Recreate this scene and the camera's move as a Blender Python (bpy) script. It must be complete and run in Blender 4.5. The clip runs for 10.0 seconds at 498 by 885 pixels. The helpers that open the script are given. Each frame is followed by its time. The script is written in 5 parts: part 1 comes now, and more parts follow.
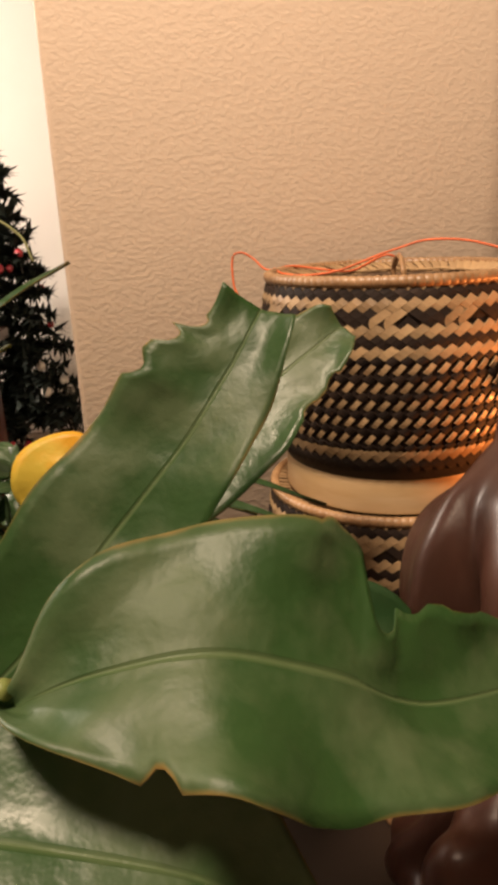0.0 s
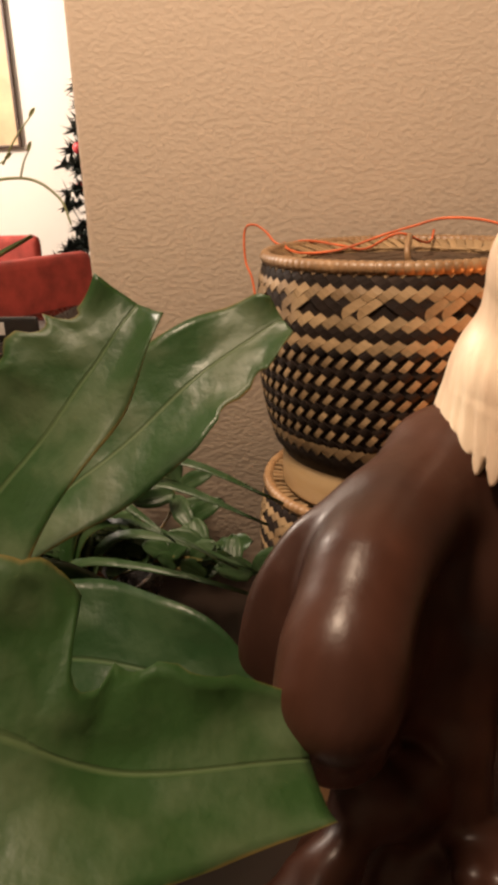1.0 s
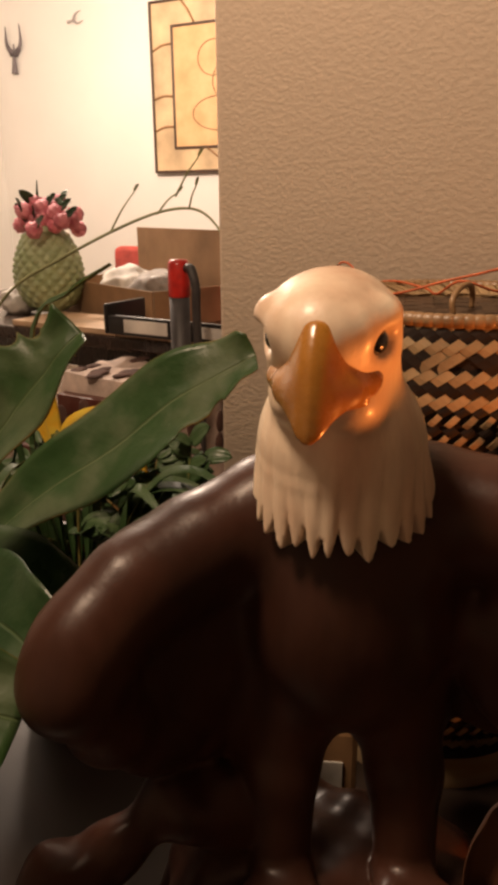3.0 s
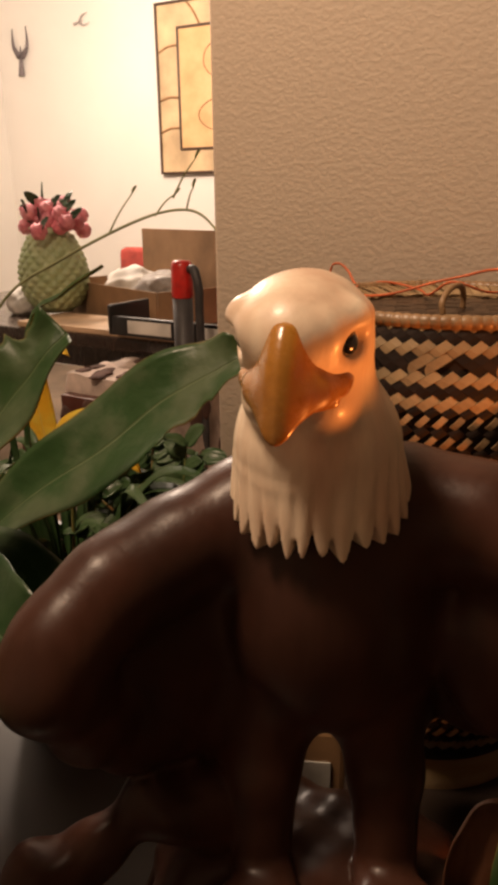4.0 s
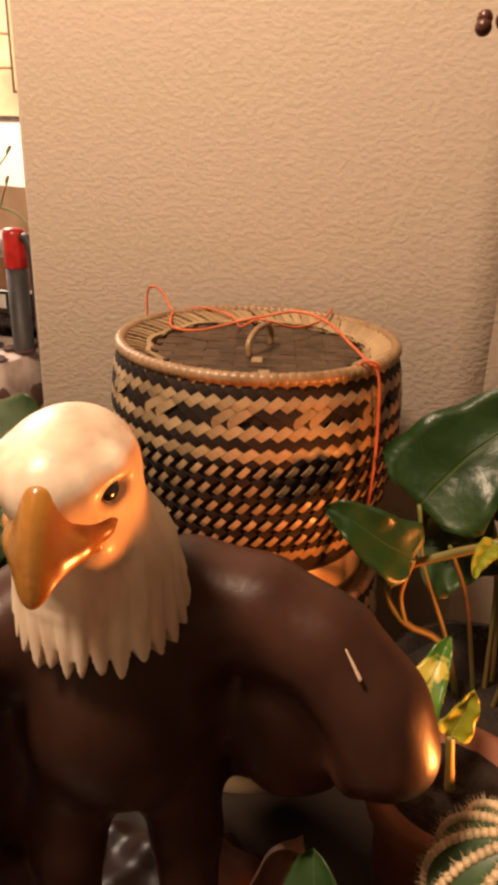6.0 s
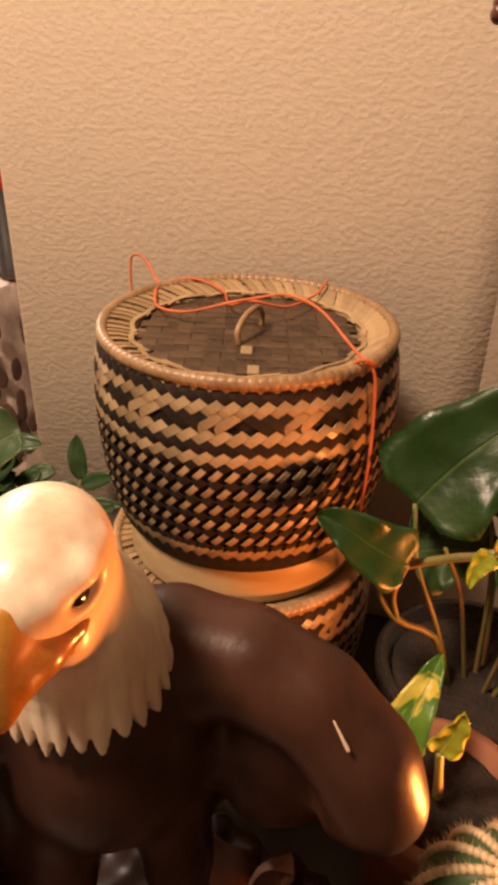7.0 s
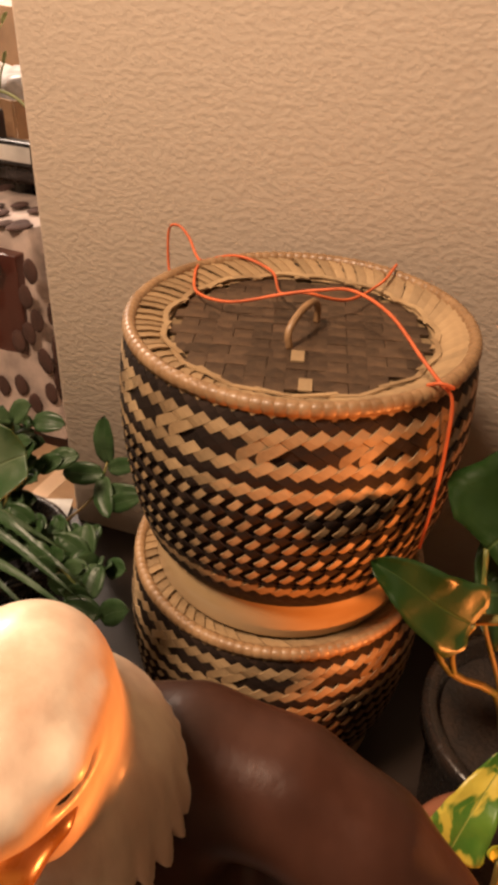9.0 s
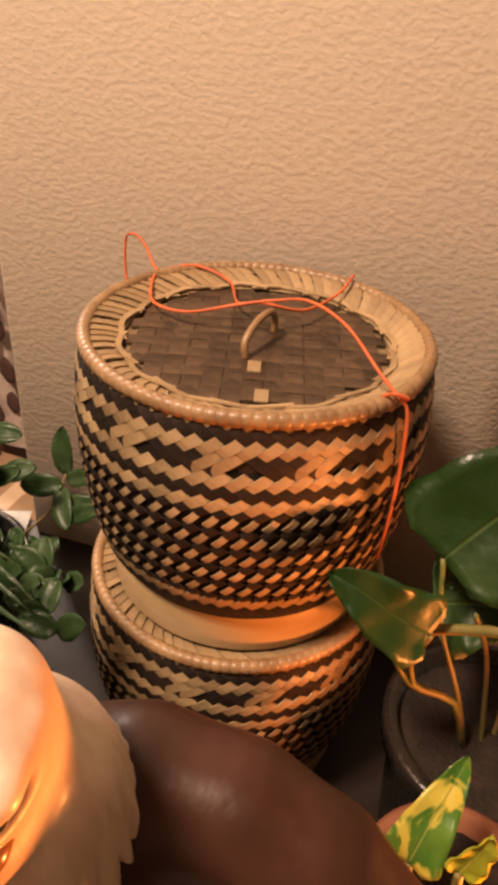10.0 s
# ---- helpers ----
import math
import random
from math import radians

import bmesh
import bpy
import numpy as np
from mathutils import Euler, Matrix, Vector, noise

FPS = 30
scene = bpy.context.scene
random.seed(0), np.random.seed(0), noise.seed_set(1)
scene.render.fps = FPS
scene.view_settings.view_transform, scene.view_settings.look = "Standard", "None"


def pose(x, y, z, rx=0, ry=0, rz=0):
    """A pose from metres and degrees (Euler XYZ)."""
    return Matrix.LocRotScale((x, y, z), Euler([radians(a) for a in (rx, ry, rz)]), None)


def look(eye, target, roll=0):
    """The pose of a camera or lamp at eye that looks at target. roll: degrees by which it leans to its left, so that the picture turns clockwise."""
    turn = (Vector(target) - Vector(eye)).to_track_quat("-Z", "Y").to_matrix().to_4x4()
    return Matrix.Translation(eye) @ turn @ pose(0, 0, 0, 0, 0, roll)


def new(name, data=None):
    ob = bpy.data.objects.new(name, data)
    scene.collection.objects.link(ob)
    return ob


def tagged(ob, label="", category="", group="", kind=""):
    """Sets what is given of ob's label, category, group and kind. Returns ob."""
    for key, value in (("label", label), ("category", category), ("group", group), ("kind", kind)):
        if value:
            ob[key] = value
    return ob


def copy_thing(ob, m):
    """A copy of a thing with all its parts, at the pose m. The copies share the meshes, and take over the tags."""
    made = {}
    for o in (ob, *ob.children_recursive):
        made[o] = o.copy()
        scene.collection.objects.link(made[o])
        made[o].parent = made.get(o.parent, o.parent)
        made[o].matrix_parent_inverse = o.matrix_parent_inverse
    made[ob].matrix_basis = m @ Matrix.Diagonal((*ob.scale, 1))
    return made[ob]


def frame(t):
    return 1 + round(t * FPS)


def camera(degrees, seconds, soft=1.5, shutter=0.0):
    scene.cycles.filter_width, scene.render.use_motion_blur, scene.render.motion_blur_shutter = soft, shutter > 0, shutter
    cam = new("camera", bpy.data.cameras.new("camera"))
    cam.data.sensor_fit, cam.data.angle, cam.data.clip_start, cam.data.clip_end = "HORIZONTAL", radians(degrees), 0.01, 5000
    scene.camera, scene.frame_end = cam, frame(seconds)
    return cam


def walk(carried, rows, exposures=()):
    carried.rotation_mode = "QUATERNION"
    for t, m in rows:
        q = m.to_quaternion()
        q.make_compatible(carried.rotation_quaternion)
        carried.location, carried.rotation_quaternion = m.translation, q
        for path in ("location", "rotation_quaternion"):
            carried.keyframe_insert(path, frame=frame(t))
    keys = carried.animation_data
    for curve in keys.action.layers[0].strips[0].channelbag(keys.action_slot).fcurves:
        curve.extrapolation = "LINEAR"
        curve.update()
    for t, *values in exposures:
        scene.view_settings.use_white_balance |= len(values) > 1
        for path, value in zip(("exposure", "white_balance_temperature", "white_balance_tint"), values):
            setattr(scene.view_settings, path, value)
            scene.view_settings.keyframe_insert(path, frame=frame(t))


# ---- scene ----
cam = camera(38.4, 10.0, soft=4.3)
PATH = [
    (0, pose(-0.1405, -0.5266, 1.0315, 72.78, 2.72, -4.76)),
    (0.2, pose(-0.1439, -0.5282, 1.0300, 72.58, 3.01, -5.09)),
    (0.5, pose(-0.0916, -0.5052, 1.0281, 71.49, 2.58, 2.39)),
    (0.8, pose(-0.0532, -0.5114, 1.0350, 70.41, 1.38, 5.18)),
    (1, pose(-0.0329, -0.4976, 1.0404, 69.72, 1.78, 7.15)),
    (1.2, pose(-0.0252, -0.4937, 1.0518, 69.54, 0.62, 7.74)),
    (1.5, pose(-0.0002, -0.4700, 1.0616, 71.62, 1.03, 11.75)),
    (1.7, pose(0.0137, -0.4674, 1.0704, 71.24, -0.77, 19.76)),
    (2, pose(0.0714, -0.4717, 1.0767, 73.51, -1.17, 24.26)),
    (2.2, pose(0.0946, -0.4680, 1.0729, 72.73, -0.11, 25.54)),
    (2.5, pose(0.1135, -0.4756, 1.0573, 71.97, 0.16, 28.08)),
    (3.8, pose(0.1300, -0.4661, 1.0506, 71.31, 0.77, 31.43)),
    (4, pose(0.1339, -0.4680, 1.0526, 71.52, 0.62, 31.04)),
    (4.5, pose(0.1401, -0.4742, 1.0565, 72.61, 0.29, 29.71)),
    (5, pose(0.1419, -0.4619, 1.0587, 72.02, 0.13, 28.22)),
    (5.5, pose(0.1504, -0.4503, 1.0877, 70.82, -0.78, 22.11)),
    (6, pose(0.1531, -0.4430, 1.1081, 67.64, -1.55, 19.82)),
    (6.2, pose(0.1545, -0.4355, 1.1147, 64.76, -2.04, 19.28)),
    (7.3, pose(0.1316, -0.3920, 1.1552, 58.88, -1.08, 19.73)),
    (7.5, pose(0.1242, -0.3843, 1.1564, 57.42, -1.94, 19.71)),
    (8, pose(0.1233, -0.3661, 1.1597, 56.14, -2.89, 20.50)),
    (8.5, pose(0.1079, -0.3367, 1.1504, 55.97, -2.72, 23.54)),
    (9, pose(0.1133, -0.3367, 1.1528, 55.19, -2.19, 23.61)),
    (9.5, pose(0.1133, -0.3333, 1.1528, 55.51, -2.47, 23.21)),
    (10, pose(0.1168, -0.3315, 1.1525, 55.95, -3.39, 21.26)),
]
walk(cam, PATH, [(0.0, 1.2, 6300, 7), (0.5, 1.15, 6250, 5), (1.0, 0.9, 6350, 7), (1.4, 1.0, 6550, 10), (1.6, 0.85, 6600, 10), (2.0, 0.5, 6900, 12), (2.5, 0.3, 6950, 12),
                 (4.8, 0.38, 6950, 12), (5.5, 0.62, 6850, 12), (6.0, 1.02, 6750, 11), (7.5, 1.12, 6750, 12), (9.2, 0.98, 6700, 12), (10.0, 1.22, 6700, 13)])

# ---- world and lights ----
world = bpy.data.worlds.new("world")
scene.world = world
world.use_nodes = True
world.node_tree.nodes["Background"].inputs[0].default_value = (0.05, 0.035, 0.025, 1)
world.node_tree.nodes["Background"].inputs[1].default_value = 0.2


def lamp(name, kind, at, power, colour, size=0.1, target=None):
    data = bpy.data.lights.new(name, kind)
    data.energy, data.color = power, colour
    if kind == "AREA":
        data.shape, data.size = "DISK", size
    else:
        data.shadow_soft_size = size
    ob = new(name, data)
    ob.matrix_world = look(at, target) if target else pose(*at)
    return ob


# dining room ceiling lamp, living room lamp behind the viewer, small amber lamp beside the plants
lamp("dining_lamp", "POINT", (-2.35, 1.9, 2.05), 96, (1.0, 0.81, 0.67), 0.12)
lamp("room_lamp", "AREA", (-0.45, -0.75, 2.42), 23, (1.0, 0.73, 0.52), 0.35, (-0.2, -0.2, 0.0))
glow = lamp("amber_lamp", "AREA", (0.36, -0.145, 0.782), 0.37, (1.0, 0.28, 0.06), 0.03, (0.03, -0.205, 0.92))
glow.data.spread = radians(74)


# ---- materials ----
def material(name, colour, rough=0.5, spread=0.15, scale=30, fine=220, bump=0.2, depth=0.001, metal=0.0, coat=0.0, colour2=None, stretch=(1, 1, 1), spec=0.5, trans=0.0):
    m = bpy.data.materials.new(name)
    m.use_nodes = True
    t, n = m.node_tree, m.node_tree.nodes
    b = n["Principled BSDF"]
    co = n.new("ShaderNodeTexCoord")
    mp = n.new("ShaderNodeMapping")
    mp.inputs["Scale"].default_value = stretch
    t.links.new(co.outputs["Object"], mp.inputs[0])
    big, small = n.new("ShaderNodeTexNoise"), n.new("ShaderNodeTexNoise")
    big.inputs["Scale"].default_value, small.inputs["Scale"].default_value = scale, fine
    for q in (big, small):
        q.inputs["Detail"].default_value = 5
        t.links.new(mp.outputs[0], q.inputs["Vector"])
    info = n.new("ShaderNodeObjectInfo")
    isl = n.new("ShaderNodeNewGeometry")
    mix = n.new("ShaderNodeMix")
    mix.data_type = "RGBA"
    c2 = colour2 or tuple(c * 0.55 for c in colour)
    mix.inputs[6].default_value, mix.inputs[7].default_value = (*colour, 1), (*c2, 1)
    ramp = n.new("ShaderNodeMapRange")
    ramp.inputs[1].default_value, ramp.inputs[2].default_value = 0.35, 0.7
    t.links.new(big.outputs[0], ramp.inputs[0])
    t.links.new(ramp.outputs[0], mix.inputs[0])
    hsv = n.new("ShaderNodeHueSaturation")
    t.links.new(mix.outputs[2], hsv.inputs["Color"])
    add = n.new("ShaderNodeMath")
    add.operation = "ADD"
    t.links.new(info.outputs["Random"], add.inputs[0])
    t.links.new(isl.outputs["Random Per Island"], add.inputs[1])
    add2 = n.new("ShaderNodeMath")
    add2.operation = "ADD"
    t.links.new(add.outputs[0], add2.inputs[0])
    t.links.new(small.outputs[0], add2.inputs[1])
    val = n.new("ShaderNodeMapRange")
    val.inputs[1].default_value, val.inputs[2].default_value = 0.3, 2.5
    val.inputs[3].default_value, val.inputs[4].default_value = 1 - spread, 1 + spread
    t.links.new(add2.outputs[0], val.inputs[0])
    t.links.new(val.outputs[0], hsv.inputs["Value"])
    t.links.new(hsv.outputs[0], b.inputs["Base Color"])
    rr = n.new("ShaderNodeMapRange")
    rr.inputs[3].default_value, rr.inputs[4].default_value = max(rough - 0.1, 0.03), min(rough + 0.12, 1)
    t.links.new(small.outputs[0], rr.inputs[0])
    t.links.new(rr.outputs[0], b.inputs["Roughness"])
    bu = n.new("ShaderNodeBump")
    bu.inputs["Strength"].default_value, bu.inputs["Distance"].default_value = bump, depth
    t.links.new(small.outputs[0], bu.inputs["Height"])
    t.links.new(bu.outputs[0], b.inputs["Normal"])
    b.inputs["Metallic"].default_value, b.inputs["Coat Weight"].default_value = metal, coat
    b.inputs["Coat Roughness"].default_value = 0.2
    b.inputs["Specular IOR Level"].default_value = spec
    b.inputs["Transmission Weight"].default_value = trans
    return m


def plaster(name, colour, strength):
    """Orange-peel wall paint: flat-topped blobs drawn out sideways by the trowel."""
    m = material(name, colour, 0.55, 0.04, 1.5, 900, 0.05, 0.0003, colour2=tuple(c * 0.93 for c in colour))
    t, n = m.node_tree, m.node_tree.nodes
    co = n.new("ShaderNodeTexCoord")
    mp = n.new("ShaderNodeMapping")
    mp.inputs["Scale"].default_value = (205, 205, 290)
    t.links.new(co.outputs["Object"], mp.inputs[0])
    no = n.new("ShaderNodeTexNoise")
    no.inputs["Scale"].default_value, no.inputs["Detail"].default_value, no.inputs["Distortion"].default_value = 1.0, 1.0, 0.15
    t.links.new(mp.outputs[0], no.inputs["Vector"])
    ramp = n.new("ShaderNodeValToRGB")
    ramp.color_ramp.elements[0].position, ramp.color_ramp.elements[1].position = 0.36, 0.68
    t.links.new(no.outputs[0], ramp.inputs[0])
    bu = n.new("ShaderNodeBump")
    bu.inputs["Strength"].default_value, bu.inputs["Distance"].default_value = strength, 0.0012
    t.links.new(ramp.outputs[0], bu.inputs["Height"])
    t.links.new(bu.outputs[0], n["Principled BSDF"].inputs["Normal"])
    return m


def leafy(name, colour, pale, vein, rough=0.35, patch=0.0, patch_colour=(0.5, 0.42, 0.05), ribs=60, edge=0.0):
    """Leaf skin over a UV of (along, across): pale midrib, fine side veins, pale patches (dust; painted sheen on one
    skin) and brown or yellow edges.
    """
    m = bpy.data.materials.new(name)
    m.use_nodes = True
    t, n = m.node_tree, m.node_tree.nodes
    b = n["Principled BSDF"]
    uv = n.new("ShaderNodeUVMap")
    sep = n.new("ShaderNodeSeparateXYZ")
    t.links.new(uv.outputs[0], sep.inputs[0])

    def math_node(op, a, bval):
        q = n.new("ShaderNodeMath")
        q.operation = op
        for k, v in enumerate((a, bval)):
            if isinstance(v, (int, float)):
                q.inputs[k].default_value = v
            else:
                t.links.new(v, q.inputs[k])
        return q.outputs[0]

    def span(v, a, c, lo=0.0, hi=1.0):
        q = n.new("ShaderNodeMapRange")
        for k, w in enumerate((a, c, lo, hi)):
            q.inputs[k + 1].default_value = w
        t.links.new(v, q.inputs[0])
        return q.outputs[0]

    def blend(f, a, c):
        q = n.new("ShaderNodeMix")
        q.data_type = "RGBA"
        t.links.new(f, q.inputs[0])
        for k, v in ((6, a), (7, c)):
            if isinstance(v, tuple):
                q.inputs[k].default_value = (*v, 1)
            else:
                t.links.new(v, q.inputs[k])
        return q.outputs[2]

    co = n.new("ShaderNodeTexCoord")
    no = n.new("ShaderNodeTexNoise")
    no.inputs["Scale"].default_value, no.inputs["Detail"].default_value = 30, 5
    t.links.new(co.outputs["Object"], no.inputs["Vector"])
    off = math_node("ABSOLUTE", math_node("SUBTRACT", sep.outputs[1], 0.5), 0)
    rib = span(off, 0.004, 0.022, 1, 0)
    slant = math_node("ADD", math_node("MULTIPLY", sep.outputs[0], ribs), math_node("MULTIPLY", off, -ribs * 0.5))
    wave = math_node("ABSOLUTE", math_node("SINE", slant, 0), 0)
    c = blend(span(no.outputs[0], 0.46, 0.62), colour, pale)
    if patch:
        n2 = n.new("ShaderNodeTexNoise")
        n2.inputs["Scale"].default_value, n2.inputs["Detail"].default_value, n2.inputs["Distortion"].default_value = 55, 3, 1.0
        t.links.new(co.outputs["Object"], n2.inputs["Vector"])
        c = blend(span(n2.outputs[0], 0.62 - patch * 0.3, 0.68 - patch * 0.3), c, patch_colour)
    c = blend(rib, c, vein)
    if edge:
        far = math_node("ADD", off, math_node("MULTIPLY", no.outputs[0], 0.1))
        c = blend(span(far, 0.548 - edge, 0.565), c, (0.20, 0.13, 0.03))
    t.links.new(c, b.inputs["Base Color"])
    b.inputs["Roughness"].default_value = rough
    t.links.new(span(no.outputs[0], 0.3, 0.7, rough - 0.08, rough + 0.15), b.inputs["Roughness"])
    b.inputs["Subsurface Weight"].default_value = 0.0
    bu = n.new("ShaderNodeBump")
    bu.inputs["Strength"].default_value, bu.inputs["Distance"].default_value = 0.5, 0.0020
    t.links.new(math_node("ADD", math_node("ADD", math_node("MULTIPLY", wave, 0.03), math_node("MULTIPLY", no.outputs[0], 3.0)), math_node("MULTIPLY", rib, -0.8)), bu.inputs["Height"])
    t.links.new(bu.outputs[0], b.inputs["Normal"])
    b.inputs["Specular IOR Level"].default_value = 0.42
    thin = n.new("ShaderNodeBsdfTranslucent")
    t.links.new(c, thin.inputs[0])
    both = n.new("ShaderNodeMixShader")
    both.inputs[0].default_value = 0.2
    t.links.new(b.outputs[0], both.inputs[1])
    t.links.new(thin.outputs[0], both.inputs[2])
    t.links.new(both.outputs[0], n["Material Output"].inputs[0])
    return m


PLASTER = plaster("cream_plaster", (0.67, 0.545, 0.43), 0.17)
WHITE_WALL = plaster("white_plaster", (0.82, 0.79, 0.74), 0.25)
CEIL = material("ceiling_paint", (0.8, 0.77, 0.72), 0.8, 0.03, 2, 200)
CARPET = material("carpet", (0.24, 0.18, 0.13), 0.95, 0.2, 3, 300, 0.6, 0.004)
BLACK_WOOD = material("dark_stained_wood", (0.028, 0.014, 0.009), 0.25, 0.3, 8, 90, 0.2, 0.0006, stretch=(1, 1, 0.2), coat=0.3)
STAND = material("dark_shelf_board", (0.022, 0.013, 0.009), 0.4, 0.25, 5, 60, 0.2, 0.0006, stretch=(0.2, 1, 1))
STRAW = material("pale_bamboo", (0.345, 0.24, 0.13), 0.48, 0.5, 40, 400, 0.35, 0.0006, colour2=(0.22, 0.14, 0.07), coat=0.08)
DARK_STRAW = material("dark_dyed_bamboo", (0.014, 0.0095, 0.008), 0.65, 0.5, 60, 400, 0.3, 0.0005, colour2=(0.024, 0.015, 0.011), spec=0.18)
BROWN_STRAW = material("brown_lid_bamboo", (0.040, 0.024, 0.015), 0.45, 0.8, 60, 400, 0.3, 0.0006, colour2=(0.085, 0.052, 0.030), spec=0.3)
RATTAN = material("rattan_coil", (0.34, 0.205, 0.10), 0.45, 0.4, 60, 400, 0.4, 0.0006, colour2=(0.21, 0.115, 0.05), coat=0.2)
HOOP = material("pale_wood_hoop", (0.52, 0.385, 0.225), 0.42, 0.12, 12, 150, 0.2, 0.0003, stretch=(1, 1, 6), colour2=(0.44, 0.29, 0.135))
CORD = material("orange_cord", (0.75, 0.16, 0.05), 0.6, 0.1, 60, 900, 0.4, 0.0003)
WALNUT = material("dark_polished_wood", (0.046, 0.0175, 0.0108), 0.37, 0.45, 22, 160, 0.3, 0.0009, colour2=(0.022, 0.0095, 0.0066), stretch=(1, 1, 0.3), coat=0.05, spec=0.22)
BONE = material("cream_painted_wood", (0.80, 0.68, 0.52), 0.40, 0.2, 46, 260, 0.35, 0.0007, colour2=(0.56, 0.37, 0.255), stretch=(1, 1, 0.35), coat=0.18)
BEAK = material("amber_painted_wood", (0.42, 0.185, 0.028), 0.26, 0.15, 50, 260, 0.1, 0.0003, colour2=(0.24, 0.095, 0.016), coat=0.35)
EYE = material("black_glass_eye", (0.006, 0.005, 0.004), 0.06, 0.05, coat=1.0)


# ---- building helpers ----
def mesh_of(bm, name, mats, smooth=True):
    me = bpy.data.meshes.new(name)
    bm.to_mesh(me)
    bm.free()
    for m in mats if isinstance(mats, (list, tuple)) else [mats]:
        me.materials.append(m)
    if smooth:
        me.polygons.foreach_set("use_smooth", [True] * len(me.polygons))
    return me


def part(name, bm, mat, parent=None, label="", smooth=True):
    ob = new(name, mesh_of(bm, name, mat, smooth))
    if parent:
        ob.parent = parent
    return tagged(ob, label)


def thing(name, label, category, at=(0, 0, 0), turn=0, group="", kind=""):
    ob = new(name)
    ob.empty_display_size = 0.02
    ob.matrix_world = pose(*at, 0, 0, turn)
    return tagged(ob, label, category, group, kind)


def box(bm, lo, hi, bevel=0.0, m=None, segments=2):
    r = bmesh.ops.create_cube(bm, size=1)["verts"]
    c, s = (Vector(lo) + Vector(hi)) / 2, Vector(hi) - Vector(lo)
    for v in r:
        v.co = Vector((v.co.x * s.x, v.co.y * s.y, v.co.z * s.z)) + c
    if bevel:
        es = list({e for v in r for e in v.link_edges})
        q = bmesh.ops.bevel(bm, geom=es, offset=bevel, segments=segments, affect="EDGES", profile=0.6)
        r = list({v for f in q["faces"] for v in f.verts} | {v for v in r if v.is_valid})
    if m is not None:
        bmesh.ops.transform(bm, matrix=m, verts=r)
    return bm


def block(name, lo, hi, mat, parent=None, label="", bevel=0.003):
    return part(name, box(bmesh.new(), lo, hi, bevel), mat, parent, label, smooth=False)


def lathe(bm, profile, steps=48, cap=False):
    """Turns (radius, height) pairs about z."""
    rings = [[bm.verts.new((r * math.cos(2 * math.pi * k / steps), r * math.sin(2 * math.pi * k / steps), z)) for k in range(steps)] for r, z in profile]
    for a, b in zip(rings, rings[1:]):
        for k in range(steps):
            bm.faces.new((a[k], a[(k + 1) % steps], b[(k + 1) % steps], b[k]))
    if cap:
        bm.faces.new(rings[0][::-1])
        bm.faces.new(rings[-1])
    return bm


def spline(points, steps):
    """Catmull-Rom through the points."""
    p = [Vector(q) for q in points]
    p = [2 * p[0] - p[1], *p, 2 * p[-1] - p[-2]]
    out = []
    for k in range(steps + 1):
        u = k / steps * (len(p) - 3)
        i = min(int(u), len(p) - 4)
        f = u - i
        a, b, c, d = p[i:i + 4]
        out.append(0.5 * (2 * b + (c - a) * f + (2 * a - 5 * b + 4 * c - d) * f * f + (3 * b - a - 3 * c + d) * f ** 3))
    return out


def tube(bm, points, radius, steps=24, sides=8, taper=1.0, wobble=0.0):
    """A round tube along a smooth line; taper is the end's share of the radius."""
    line = spline(points, steps)
    rings = []
    up = Vector((0.3, 0.2, 1)).normalized()
    for i, q in enumerate(line):
        d = (line[min(i + 1, steps)] - line[max(i - 1, 0)]).normalized()
        if abs(d.dot(up)) > 0.95:
            up = Vector((1, 0.3, 0.1)).normalized()
        a = d.cross(up).normalized()
        b = a.cross(d)
        r = radius * (1 + (taper - 1) * i / steps) * (1 + wobble * noise.noise(q * 60))
        rings.append([bm.verts.new(q + r * (a * math.cos(2 * math.pi * k / sides) + b * math.sin(2 * math.pi * k / sides))) for k in range(sides)])
    for a, b in zip(rings, rings[1:]):
        for k in range(sides):
            bm.faces.new((a[k], a[(k + 1) % sides], b[(k + 1) % sides], b[k]))
    bm.faces.new(rings[0][::-1])
    bm.faces.new(rings[-1])
    return bm


# ---- rooms ----
FLOOR = -0.065


def wall(name, lo, hi, mat, turn=None, bevel=0.004, label="painted wall"):
    ob = part(name, box(bmesh.new(), lo, hi, bevel, turn), mat, smooth=False)
    return tagged(ob, label, "wall", kind="structure")


wall("floor", (-4.2, -3.2, FLOOR - 0.1), (3.2, 4.0, FLOOR), CARPET, label="brown carpet floor of both rooms")["category"] = "floor"
wall("ceiling", (-4.2, -3.2, 2.5), (3.2, 4.0, 2.6), CEIL, label="white painted ceiling")["category"] = "ceiling"


